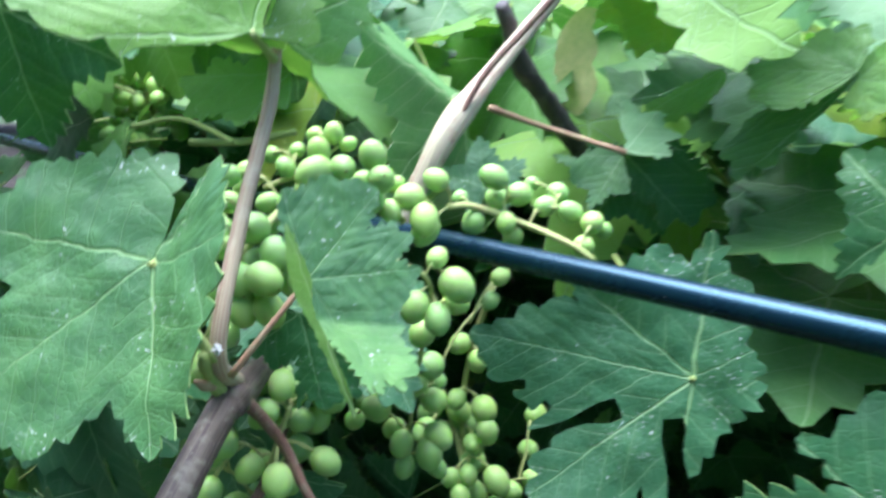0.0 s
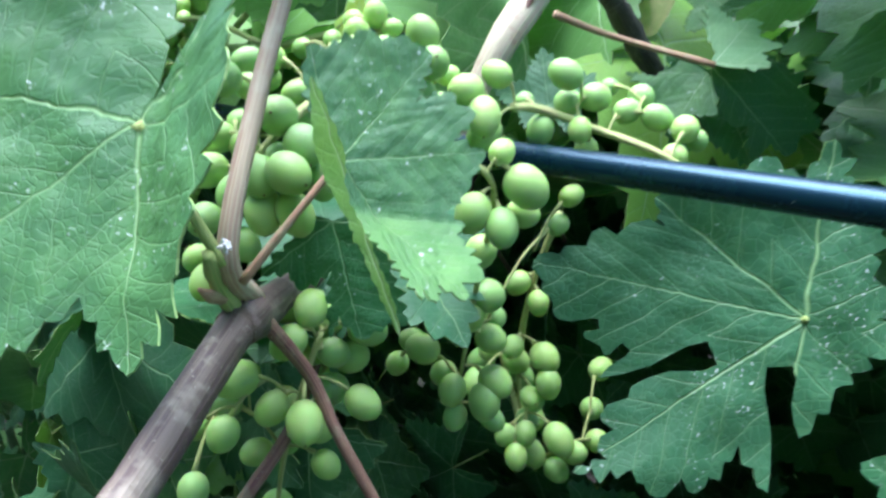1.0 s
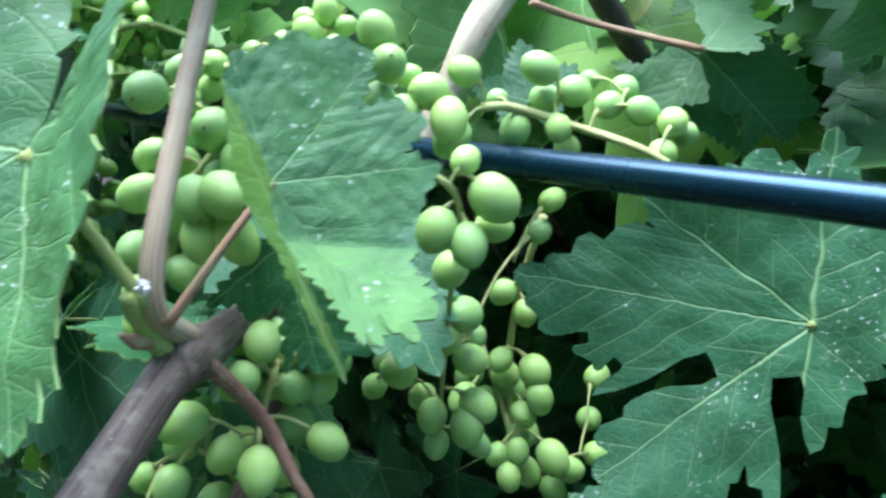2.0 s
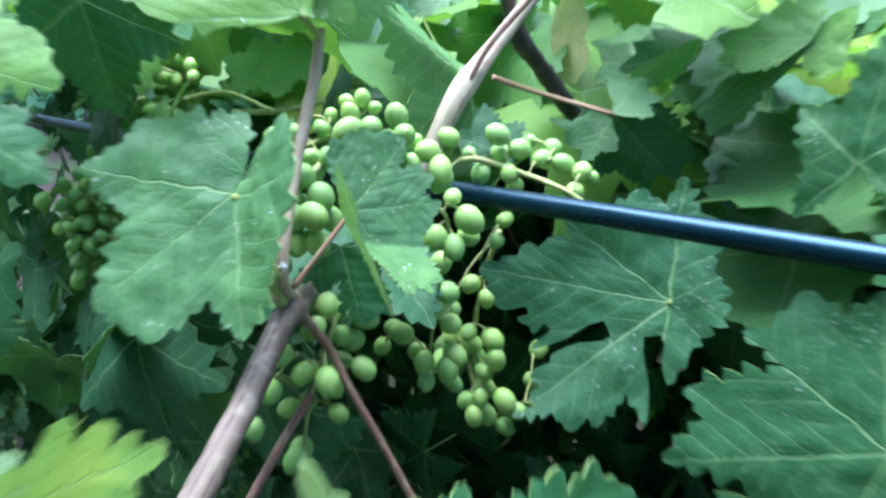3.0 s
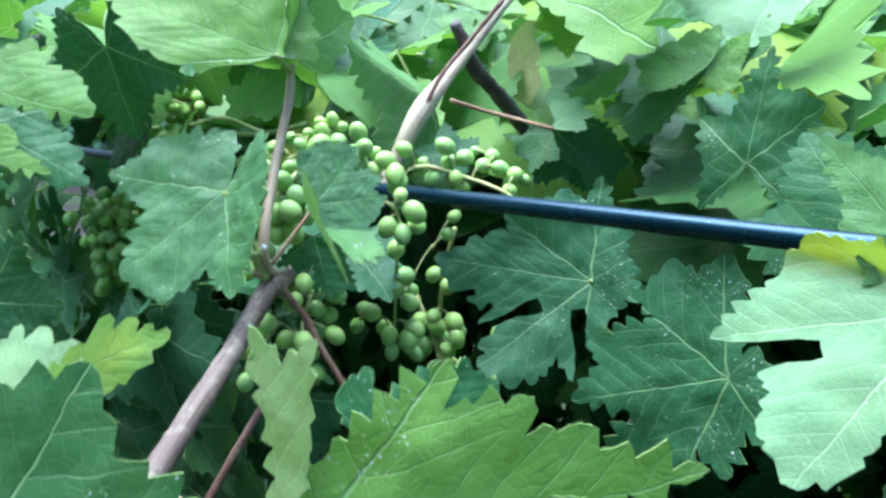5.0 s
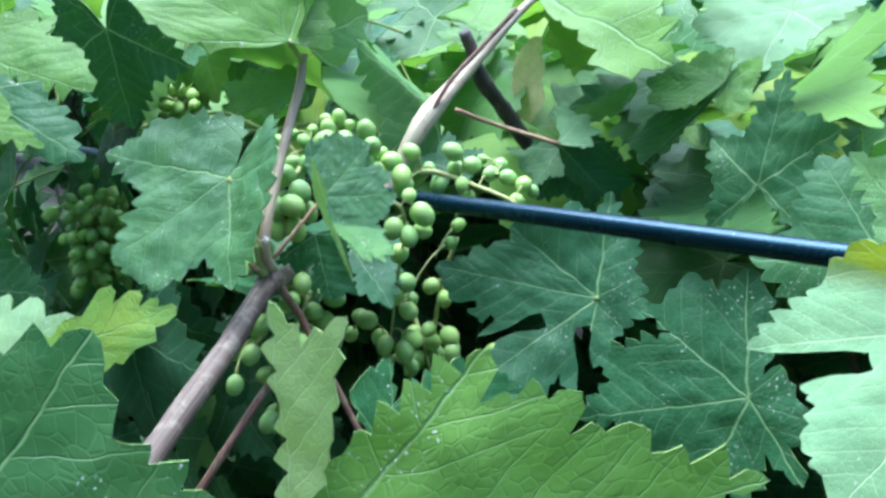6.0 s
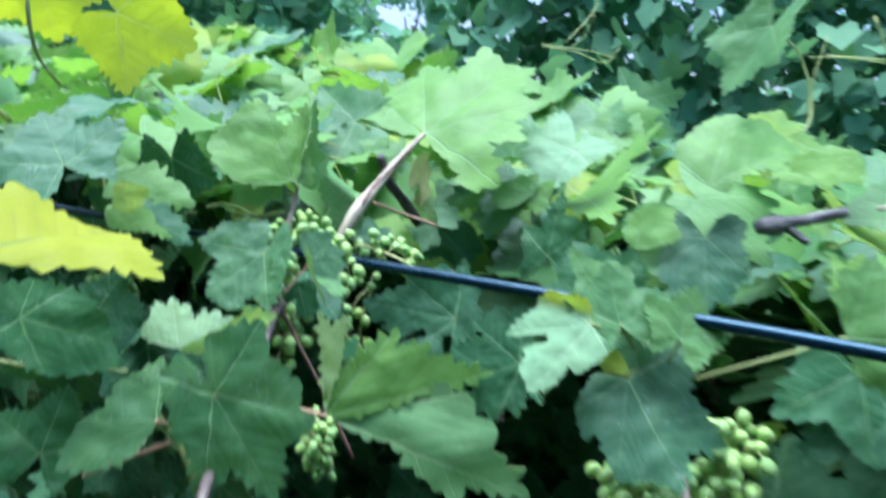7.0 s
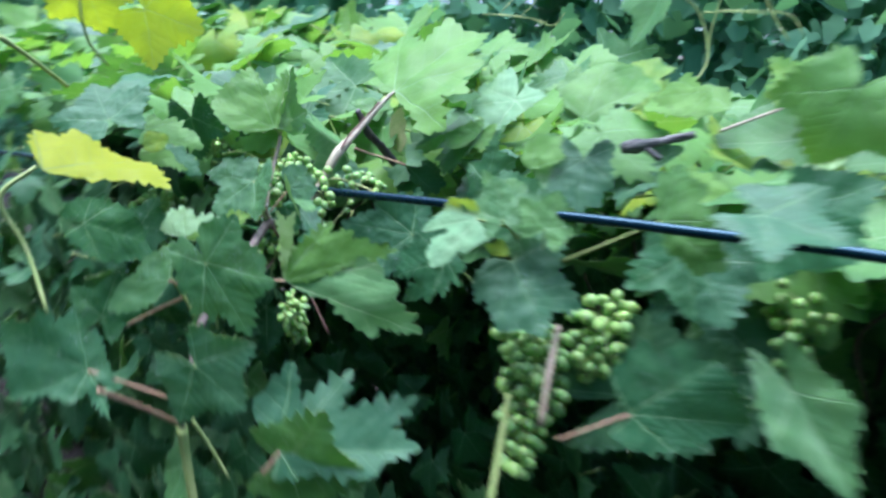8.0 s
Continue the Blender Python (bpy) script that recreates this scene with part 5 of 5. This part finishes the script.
leaf(right, (0.446, 0.300, 1.240), (0.499, 0.313, 1.272), (-0.200, -0.750, 0.630), seed=305, tone=1.15, rings=8, lobes=[(129, 0.68), (83, 0.37), (34, 0.58), (2, 0.53), (0, 1.00), (-18, 0.89), (-30, 1.03), (-44, 0.88), (-67, 0.80)])
leaf(right, (0.536, 0.260, 1.242), (0.461, 0.281, 1.230), (-0.302, -0.754, 0.583), seed=306, tone=0.85, rings=8, lobes=[(59, 0.13), (9, 0.39), (14, 0.60), (4, 0.71), (0, 1.00), (-22, 0.71), (-46, 0.70), (-55, 0.48), (-84, 0.46)])
leaf(right, (0.294, 0.220, 1.127), (0.336, 0.239, 1.177), (-0.201, -0.853, 0.482), seed=307, tone=0.8, rings=8, lobes=[(34, 0.71), (12, 0.74), (0, 1.00), (-10, 0.80), (-27, 0.78), (-34, 0.63), (-52, 0.59), (-53, 0.37), (-81, 0.28)])
leaf(right, (0.469, 0.160, 1.130), (0.537, 0.138, 1.124), (-0.201, -0.803, 0.562), seed=308, tone=0.85, rings=8, lobes=[(83, 0.42), (59, 0.49), (40, 0.64), (17, 0.82), (0, 1.00), (-11, 0.68), (-24, 0.70), (-25, 0.47), (-50, 0.50), (-42, 0.20), (-97, 0.29)])
leaf(upper, (0.211, 0.550, 1.131), (0.144, 0.534, 1.111), (-0.100, -0.602, 0.792), seed=213, tone=0.4, cup=-0.2, rings=8, mats=[LEAF_SHEEN, LEAF_SHEEN, LEAF_RIM], lobes=[(57, 0.30), (33, 0.45), (27, 0.67), (9, 0.79), (0, 1.00), (-16, 0.83), (-27, 0.80), (-30, 0.35), (-61, 0.19)])
leaf(upper, (0.225, 0.470, 1.147), (0.253, 0.479, 1.173), (-0.201, -0.853, 0.482), seed=214, tone=1.05, rings=8, lobes=[(160, 0.48), (139, 0.48), (129, 0.69), (114, 0.62), (93, 0.66), (55, 0.51), (0, 1.00), (-11, 0.73), (-25, 0.41)])
leaf(upper, (0.224, 0.580, 1.152), (0.178, 0.579, 1.142), (-0.100, -0.849, 0.519), seed=215, tone=0.95, rings=8, lobes=[(95, 0.26), (44, 0.41), (16, 0.52), (11, 0.75), (0, 1.00), (-11, 0.97), (-26, 1.07), (-21, 0.87), (-35, 0.81), (-48, 0.54), (-77, 0.39)])

# ---------------------------------------------------------------- drip pipe
pipe = tubes("irrigation_pipe", [([(-1.9, 0.370 + 1.9 * 0.763, 0.93), (-0.9, 0.370 + 0.9 * 0.763, 1.0), (-0.2, 0.370 + 0.2 * 0.763, 1.0426), (0.0, 0.3702, 1.0577), (0.1, 0.2940, 1.0652),
              (0.2, 0.2177, 1.0727), (0.3, 0.1414, 1.0802), (0.45, 0.0270, 1.0890), (0.7, -0.164, 1.098), (1.4, -0.698, 1.10)], (0.0063, 0.0063), dict(sides=24, rough=0.01))], PIPE, None)
tagged(pipe, "black plastic irrigation pipe, scuffed and dusty, running through the vine", "pipe")


# ---------------------------------------------------------------- ground
def ground_material():
    n = Nodes("vineyard_soil")
    where = n.place()
    big, small = n.noise(where, 1.3, 5.0), n.noise(where, 30.0, 6.0, 0.7)
    soil = n.mix(n.ramp(small, 0.3, 0.7), (0.016, 0.013, 0.010), (0.036, 0.028, 0.021))
    colour = n.mix(n.ramp(big, 0.45, 0.6), soil, (0.03, 0.06, 0.02))
    skin = n.node("ShaderNodeBsdfPrincipled", Base_Color=colour, Roughness=0.95, Normal=n.bump(small, 0.8, 0.02))
    return n.done(skin.outputs[0])


def ground_sheet():
    verts, faces = [], []
    marks = [-400, -120, -40, -15, -8] + [-5 + 0.5 * i for i in range(31)] + [14, 22, 45, 130, 400]
    for y in marks:
        for x in marks:
            near = math.exp(-(x * x + y * y) / 200)
            verts.append((x, y, -0.02 + 0.05 * near * noise.noise(Vector((x * 0.9, y * 0.9, 0)))))
    n = len(marks)
    for j in range(n - 1):
        for i in range(n - 1):
            faces.append((j * n + i, j * n + i + 1, (j + 1) * n + i + 1, (j + 1) * n + i))
    ob = new("ground", mesh_object("ground", verts, faces, [ground_material()]))
    tagged(ob, "dark vineyard soil with patches of low weeds", "ground", kind="structure")


ground_sheet()

# ---------------------------------------------------------------- the row's own canopy
ALONG, ACROSS = Vector((-0.795, 0.606, 0)), Vector((0.606, 0.795, 0))


def row_place(s, p, z):
    return ALONG * s + ACROSS * p + Vector((0, 0, z))


CANOPY_LEAVES = []
shape_rnd = random.Random(77)
for i in range(16):
    CANOPY_LEAVES.append(leaf_mesh(300 + i, deep=shape_rnd.uniform(0.1, 0.7), tone=(i % 8) / 7 * 1.2, cup=shape_rnd.uniform(-0.35, 0.2), fold=shape_rnd.uniform(0.0, 0.35), wave=0.1,
                                   bend=shape_rnd.uniform(-0.9, 0.2), wide=shape_rnd.uniform(1.0, 1.2), pitch=0.17, points=2, rings=5, thick=0.006))
STALK_MESH = tubes("petiole", [([(0, -0.30, -0.42), (0, -0.2, -0.26), (0, -0.07, -0.09), (0, 0, 0)], (0.018, 0.015, 0.015), dict(sides=6, steps=3))], PETIOLE, None)
STALK_DATA = STALK_MESH.data
bpy.data.objects.remove(STALK_MESH)


def canopy_leaf(parent, rnd, at, size, normal, young, stalked=True):
    n = Vector(normal) + Vector((rnd.gauss(0, 0.35), rnd.gauss(0, 0.35), rnd.gauss(0, 0.3)))
    down = Vector((rnd.gauss(0, 0.6), rnd.gauss(0, 0.6), -0.7))
    tip = down - n * (down.dot(n) / n.length_squared)
    pick = min(15, max(0, int(young * 8 + rnd.gauss(0, 1.3)))) % 8 + (8 if rnd.random() < 0.5 else 0)
    ob = new("leaf", CANOPY_LEAVES[pick])
    ob.matrix_basis = Matrix.Translation(at) @ leaf_frame((0, 0, 0), tip, n) @ Matrix.Diagonal((size, size, size, 1))
    under(ob, parent)
    if stalked:
        st = new("petiole", STALK_DATA)
        st.parent = ob


def canopy():
    rnd = random.Random(5)
    shoots = {}

    def shoot_at(s, p, z):
        key = (int(s / 0.17 + 50), int(p / 0.45))
        if key not in shoots:
            foot = row_place(s, min(p, 0.6), z - 0.35)
            top = thing("vine_shoot", foot, "leafy grapevine shoot in the thick of the row", "vine shoot", "grapevine shoots")
            line = [foot + ACROSS * 0.3, row_place(s + 0.03, p + 0.22, z - 0.2), row_place(s - 0.02, p + 0.25, z - 0.12), row_place(s + 0.05, p + 0.35, z - 0.1)]
            tubes("cane", [(line, (0.004, 0.0035, 0.003, 0.002), dict(sides=7, rough=0.1))], CANE, top)
            shoots[key] = top
        return shoots[key]

    # upper sheet of the canopy
    s = -1.1
    while s < 3.2:
        p = 0.56
        while p < 1.3:
            ss, pp = s + rnd.uniform(-0.03, 0.03), p + rnd.uniform(-0.03, 0.03)
            top = 1.10 + 0.12 * (pp - 0.55) + 0.09 * max(0.0, min(1.6, ss - 0.2)) + 0.07 * noise.noise(Vector((ss * 3, pp * 3, 0))) + 0.09 * max(0.0, min(1.0, (pp - 0.7) * 3)) * max(0.0, min(1.0, (ss - 0.1) * 3))
            z = top + rnd.uniform(-0.07, 0.05)
            size = rnd.uniform(0.10, 0.165)
            canopy_leaf(shoot_at(ss, pp, z), rnd, row_place(ss, pp, z), size, ACROSS * -0.55 + Vector((0, 0, 0.9)), rnd.uniform(0.25, 1.0))
            p += 0.10
        s += 0.10
    # a second layer under it, and the row's far side, added to block light
    for i in range(36):
        for j in range(7):
            ss, pp = -1.1 + 0.12 * i + rnd.uniform(-0.03, 0.03), 0.60 + 0.12 * j + rnd.uniform(-0.03, 0.03)
            z = 0.96 + 0.12 * (pp - 0.55) + 0.09 * max(0.0, min(1.6, ss - 0.2)) + rnd.uniform(-0.03, 0.03)
            canopy_leaf(shoot_at(ss, pp, z), rnd, row_place(ss, pp, z), rnd.uniform(0.12, 0.16), Vector((0, 0, 1)), rnd.uniform(0.0, 0.4), False)
        for j in range(10):
            ss, z = -1.1 + 0.12 * i + rnd.uniform(-0.03, 0.03), 0.05 + 0.12 * j + rnd.uniform(-0.03, 0.03)
            canopy_leaf(shoot_at(ss, 1.36, z), rnd, row_place(ss, 1.36 + rnd.uniform(-0.04, 0.04), z), rnd.uniform(0.12, 0.16), ACROSS, rnd.uniform(0.0, 0.4), False)
    # the shaded inside of the row, its shade also put into dark leaf tones
    for s, z in [(-1.65 + 0.072 * i, 0.12 + 0.072 * j) for i in range(59) for j in range(14)]:
        for deep in (0.90, 1.05):
            ss, zz = s + rnd.uniform(-0.05, 0.05), z + rnd.uniform(-0.04, 0.04)
            pp = deep + rnd.uniform(-0.06, 0.10)
            canopy_leaf(shoot_at(ss, pp, zz), rnd, row_place(ss, pp, zz), rnd.uniform(0.07, 0.11), ACROSS * -0.9 + Vector((0, 0, -0.1)), rnd.uniform(0.0, 0.15), False)
    # low leaves that close the row towards the ground, toned dark for its shade
    for s, z in [(-1.6 + 0.085 * i, 0.02 + 0.08 * j) for i in range(49) for j in range(7)]:
        ss, zz, pp = s + rnd.uniform(-0.05, 0.05), z + rnd.uniform(-0.03, 0.03), 0.70 + rnd.uniform(-0.08, 0.10)
        canopy_leaf(shoot_at(ss, pp, zz), rnd, row_place(ss, pp, zz), rnd.uniform(0.08, 0.12), ACROSS * -0.9 + Vector((0, 0, 0.0)), rnd.uniform(0.0, 0.1))
    for s, z in [(0.1 + 0.1 * i, 0.04 + 0.09 * j) for i in range(20) for j in range(5)]:
        ss, zz, pp = s + rnd.uniform(-0.05, 0.05), z + rnd.uniform(-0.03, 0.03), 0.55 + rnd.uniform(-0.08, 0.10)
        canopy_leaf(shoot_at(ss, pp, zz), rnd, row_place(ss, pp, zz), rnd.uniform(0.09, 0.13), ACROSS * -0.9, 0.0, False)
    for s, z in [(0.45 + 0.09 * i, 0.03 + 0.085 * j) for i in range(14) for j in range(11)]:
        ss, zz, pp = s + rnd.uniform(-0.05, 0.05), z + rnd.uniform(-0.03, 0.03), 0.24 + rnd.uniform(-0.08, 0.10)
        canopy_leaf(shoot_at(ss, pp, zz), rnd, row_place(ss, pp, zz), rnd.uniform(0.08, 0.12), ACROSS * -0.9, 0.0, False)
    # the row's face, away from the middle
    for s0, s1, p0 in ((0.52, 2.6, 0.28), (-1.6, -0.62, 0.48)):
        s = s0
        while s < s1:
            z = 0.40
            while z < 1.22:
                ss, zz = s + rnd.uniform(-0.04, 0.04), z + rnd.uniform(-0.04, 0.04)
                pp = p0 + rnd.uniform(-0.08, 0.1)
                if rnd.random() < 0.62:
                    # paler tones higher up, for young growth and for painted top light
                    canopy_leaf(shoot_at(ss, pp, zz), rnd, row_place(ss, pp, zz), rnd.uniform(0.06, 0.10), ACROSS * -0.8 + Vector((0, 0, 0.6)), rnd.uniform(0.0, 0.6) * (0.4 + 0.6 * (zz > 0.95)))
                z += 0.085
            s += 0.085

    # a cover of leaves added to shade the bunches at the row's left
    for s, p in [(0.42 + 0.10 * i, 0.22 + 0.09 * j) for i in range(8) for j in range(4)]:
        ss, pp, zz = s + rnd.uniform(-0.03, 0.03), p + rnd.uniform(-0.03, 0.03), 1.16 + rnd.uniform(-0.03, 0.05)
        canopy_leaf(shoot_at(ss, pp, zz), rnd, row_place(ss, pp, zz), rnd.uniform(0.09, 0.13), ACROSS * -0.3 + Vector((0, 0, 0.9)), rnd.uniform(0.1, 0.7))


canopy()


# ---------------------------------------------------------------- the next row and the far trees
def foliage(name, count, place, size, mats, label, category, seed):
    """Many small pointed leaf blades in one mesh, each bent along its middle."""
    rnd = random.Random(seed)
    verts, faces, tones = [], [], []
    for _ in range(count):
        c, spread = place(rnd)
        r = size * rnd.uniform(0.7, 1.3)
        n = Vector((rnd.gauss(0, 0.6), rnd.gauss(0, 0.6) - 0.3, rnd.gauss(0.6, 0.5)))
        y = Vector((rnd.gauss(0, 0.6), rnd.gauss(0, 0.6), -0.7))
        m = leaf_frame((0, 0, 0), y - n * (y.dot(n) / max(n.length_squared, 1e-6)), n).to_3x3()
        k = len(verts)
        for x, yy, z in ((0, 0, 0), (0.36, -0.24, 0.1), (0.58, -0.02, 0.12), (0.54, 0.2, 0.05), (0.62, 0.42, 0.1), (0.36, 0.64, 0.03), (0, 0.92, -0.12), (-0.38, 0.62, 0.03), (-0.64, 0.40, 0.1), (-0.52, 0.2, 0.05), (-0.57, 0.0, 0.12), (-0.38, -0.23, 0.1)):
            verts.append(c + m @ Vector((x * r, yy * r, z * r)))
        t = rnd.uniform(0, 0.5)
        tones += [t] * 12
        faces += [(k, k + 1, k + 2, k + 3), (k, k + 3, k + 4, k + 5), (k, k + 5, k + 6), (k, k + 6, k + 7), (k, k + 7, k + 8, k + 9), (k, k + 9, k + 10, k + 11)]
    me = mesh_object(name, verts, faces, mats)
    at = me.attributes.new("tone", "FLOAT", "POINT")
    at.data.foreach_set("value", tones)
    ob = new(name, me)
    tagged(ob, label, category, kind="stuff")


def far_leaf_material():
    n = Nodes("distant_leaf")
    tone = n.attr("tone")
    island = n.tree.nodes.new("ShaderNodeNewGeometry").outputs["Random Per Island"]
    colour = n.mix(n.math("ADD", n.math("MULTIPLY", tone, 0.8), n.math("MULTIPLY", island, 0.3)), (0.10, 0.28, 0.18), (0.26, 0.46, 0.22))
    colour = n.mix(n.math("MULTIPLY", n.noise(n.place(), 45.0, 3.0), 0.3), colour, (0.08, 0.20, 0.08))
    skin = n.node("ShaderNodeBsdfPrincipled", Base_Color=colour, Roughness=0.7)
    skin.inputs["Specular IOR Level"].default_value = 0.2
    inside = n.node("ShaderNodeBsdfTranslucent", Color=n.mix(0.5, colour, (0.25, 0.55, 0.1)))
    mixs = n.tree.nodes.new("ShaderNodeMixShader")
    mixs.inputs[0].default_value = 0.3
    n.tree.links.new(skin.outputs[0], mixs.inputs[1])
    n.tree.links.new(inside.outputs[0], mixs.inputs[2])
    return n.done(mixs.outputs[0])


FAR_LEAF = far_leaf_material()


def second_row(rnd):
    while True:
        s = rnd.uniform(-3.0, 9.0)
        z = rnd.uniform(0.2, 2.6)
        top = 2.4 + 0.25 * noise.noise(Vector((s * 1.7, 3, 0)))
        if 1.75 < s < 2.5:
            top -= 0.85
        p = 2.55 + rnd.gauss(0, 0.16) * (1.2 if z > 0.7 else 0.8)
        if z < top:
            return row_place(s, p, z), 0.1


def third_row(rnd):
    s, z = rnd.uniform(-4, 16), rnd.uniform(0.3, 1.6)
    return row_place(s, 4.9 + rnd.gauss(0, 0.2), z), 0.1


foliage("vine_row", 26000, second_row, 0.085, [FAR_LEAF], "dense dark green vine row across the alley", "vine row", 41)
# added row out of view behind the camera, blocks the low sky's light
def light_block_row(rnd):
    s, z = rnd.uniform(-5, 5), rnd.uniform(0.1, 2.5)
    return row_place(s, -1.4 + rnd.gauss(0, 0.12), z), 0.1


foliage("vine_row", 17000, light_block_row, 0.10, [FAR_LEAF], "unseen vine row behind the camera, added to block low sky light", "vine row", 43)
foliage("vine_row", 6000, third_row, 0.10, [FAR_LEAF], "more distant vine row, dim green", "vine row", 42)


def tree(at, height, seed):
    rnd = random.Random(seed)
    top = thing("tree", at, "distant tree with a tapered trunk and loose green crown", "tree", "trees beyond the vineyard")
    base = Vector(at)
    tubes("trunk", [([base, base + Vector((0.1, 0, height * 0.3)), base + Vector((0, 0.2, height * 0.7))], (0.22, 0.16, 0.06), dict(sides=8, rough=0.1))] +
          [([base + Vector((0, 0, height * h)), base + Vector((rnd.uniform(-1, 1) * 1.3, rnd.uniform(-1, 1) * 1.3, height * (h + 0.22)))], (0.08, 0.03), dict(sides=6)) for h in (0.3, 0.4, 0.5, 0.6)], CANE, top)
    verts, faces = [], []
    clumps = [base + Vector((rnd.gauss(0, 0.19), rnd.gauss(0, 0.19), 0)) * height + Vector((0, 0, height * rnd.uniform(0.3, 1.0))) for _ in range(26)]
    for _ in range(2600):
        c = rnd.choice(clumps) + Vector((rnd.gauss(0, 1), rnd.gauss(0, 1), rnd.gauss(0, 0.8))) * height * 0.055
        u = Vector((rnd.gauss(0, 1), rnd.gauss(0, 1), rnd.gauss(0, 1))).normalized() * 0.17
        v = u.orthogonal().normalized() * 0.11
        k = len(verts)
        verts += [c - u, c + v, c + u, c - v]
        faces.append((k, k + 1, k + 2, k + 3))
    me = mesh_object("crown", verts, faces, [FAR_LEAF])
    under(new("crown", me), top)


tree_rnd = random.Random(9)
for i in range(15):
    s = -16 + 4.6 * i
    if i in (6, 7):
        continue
    tree(tuple(row_place(s, 24 + tree_rnd.uniform(-3, 5), -0.05)), tree_rnd.uniform(6, 9), 500 + i)
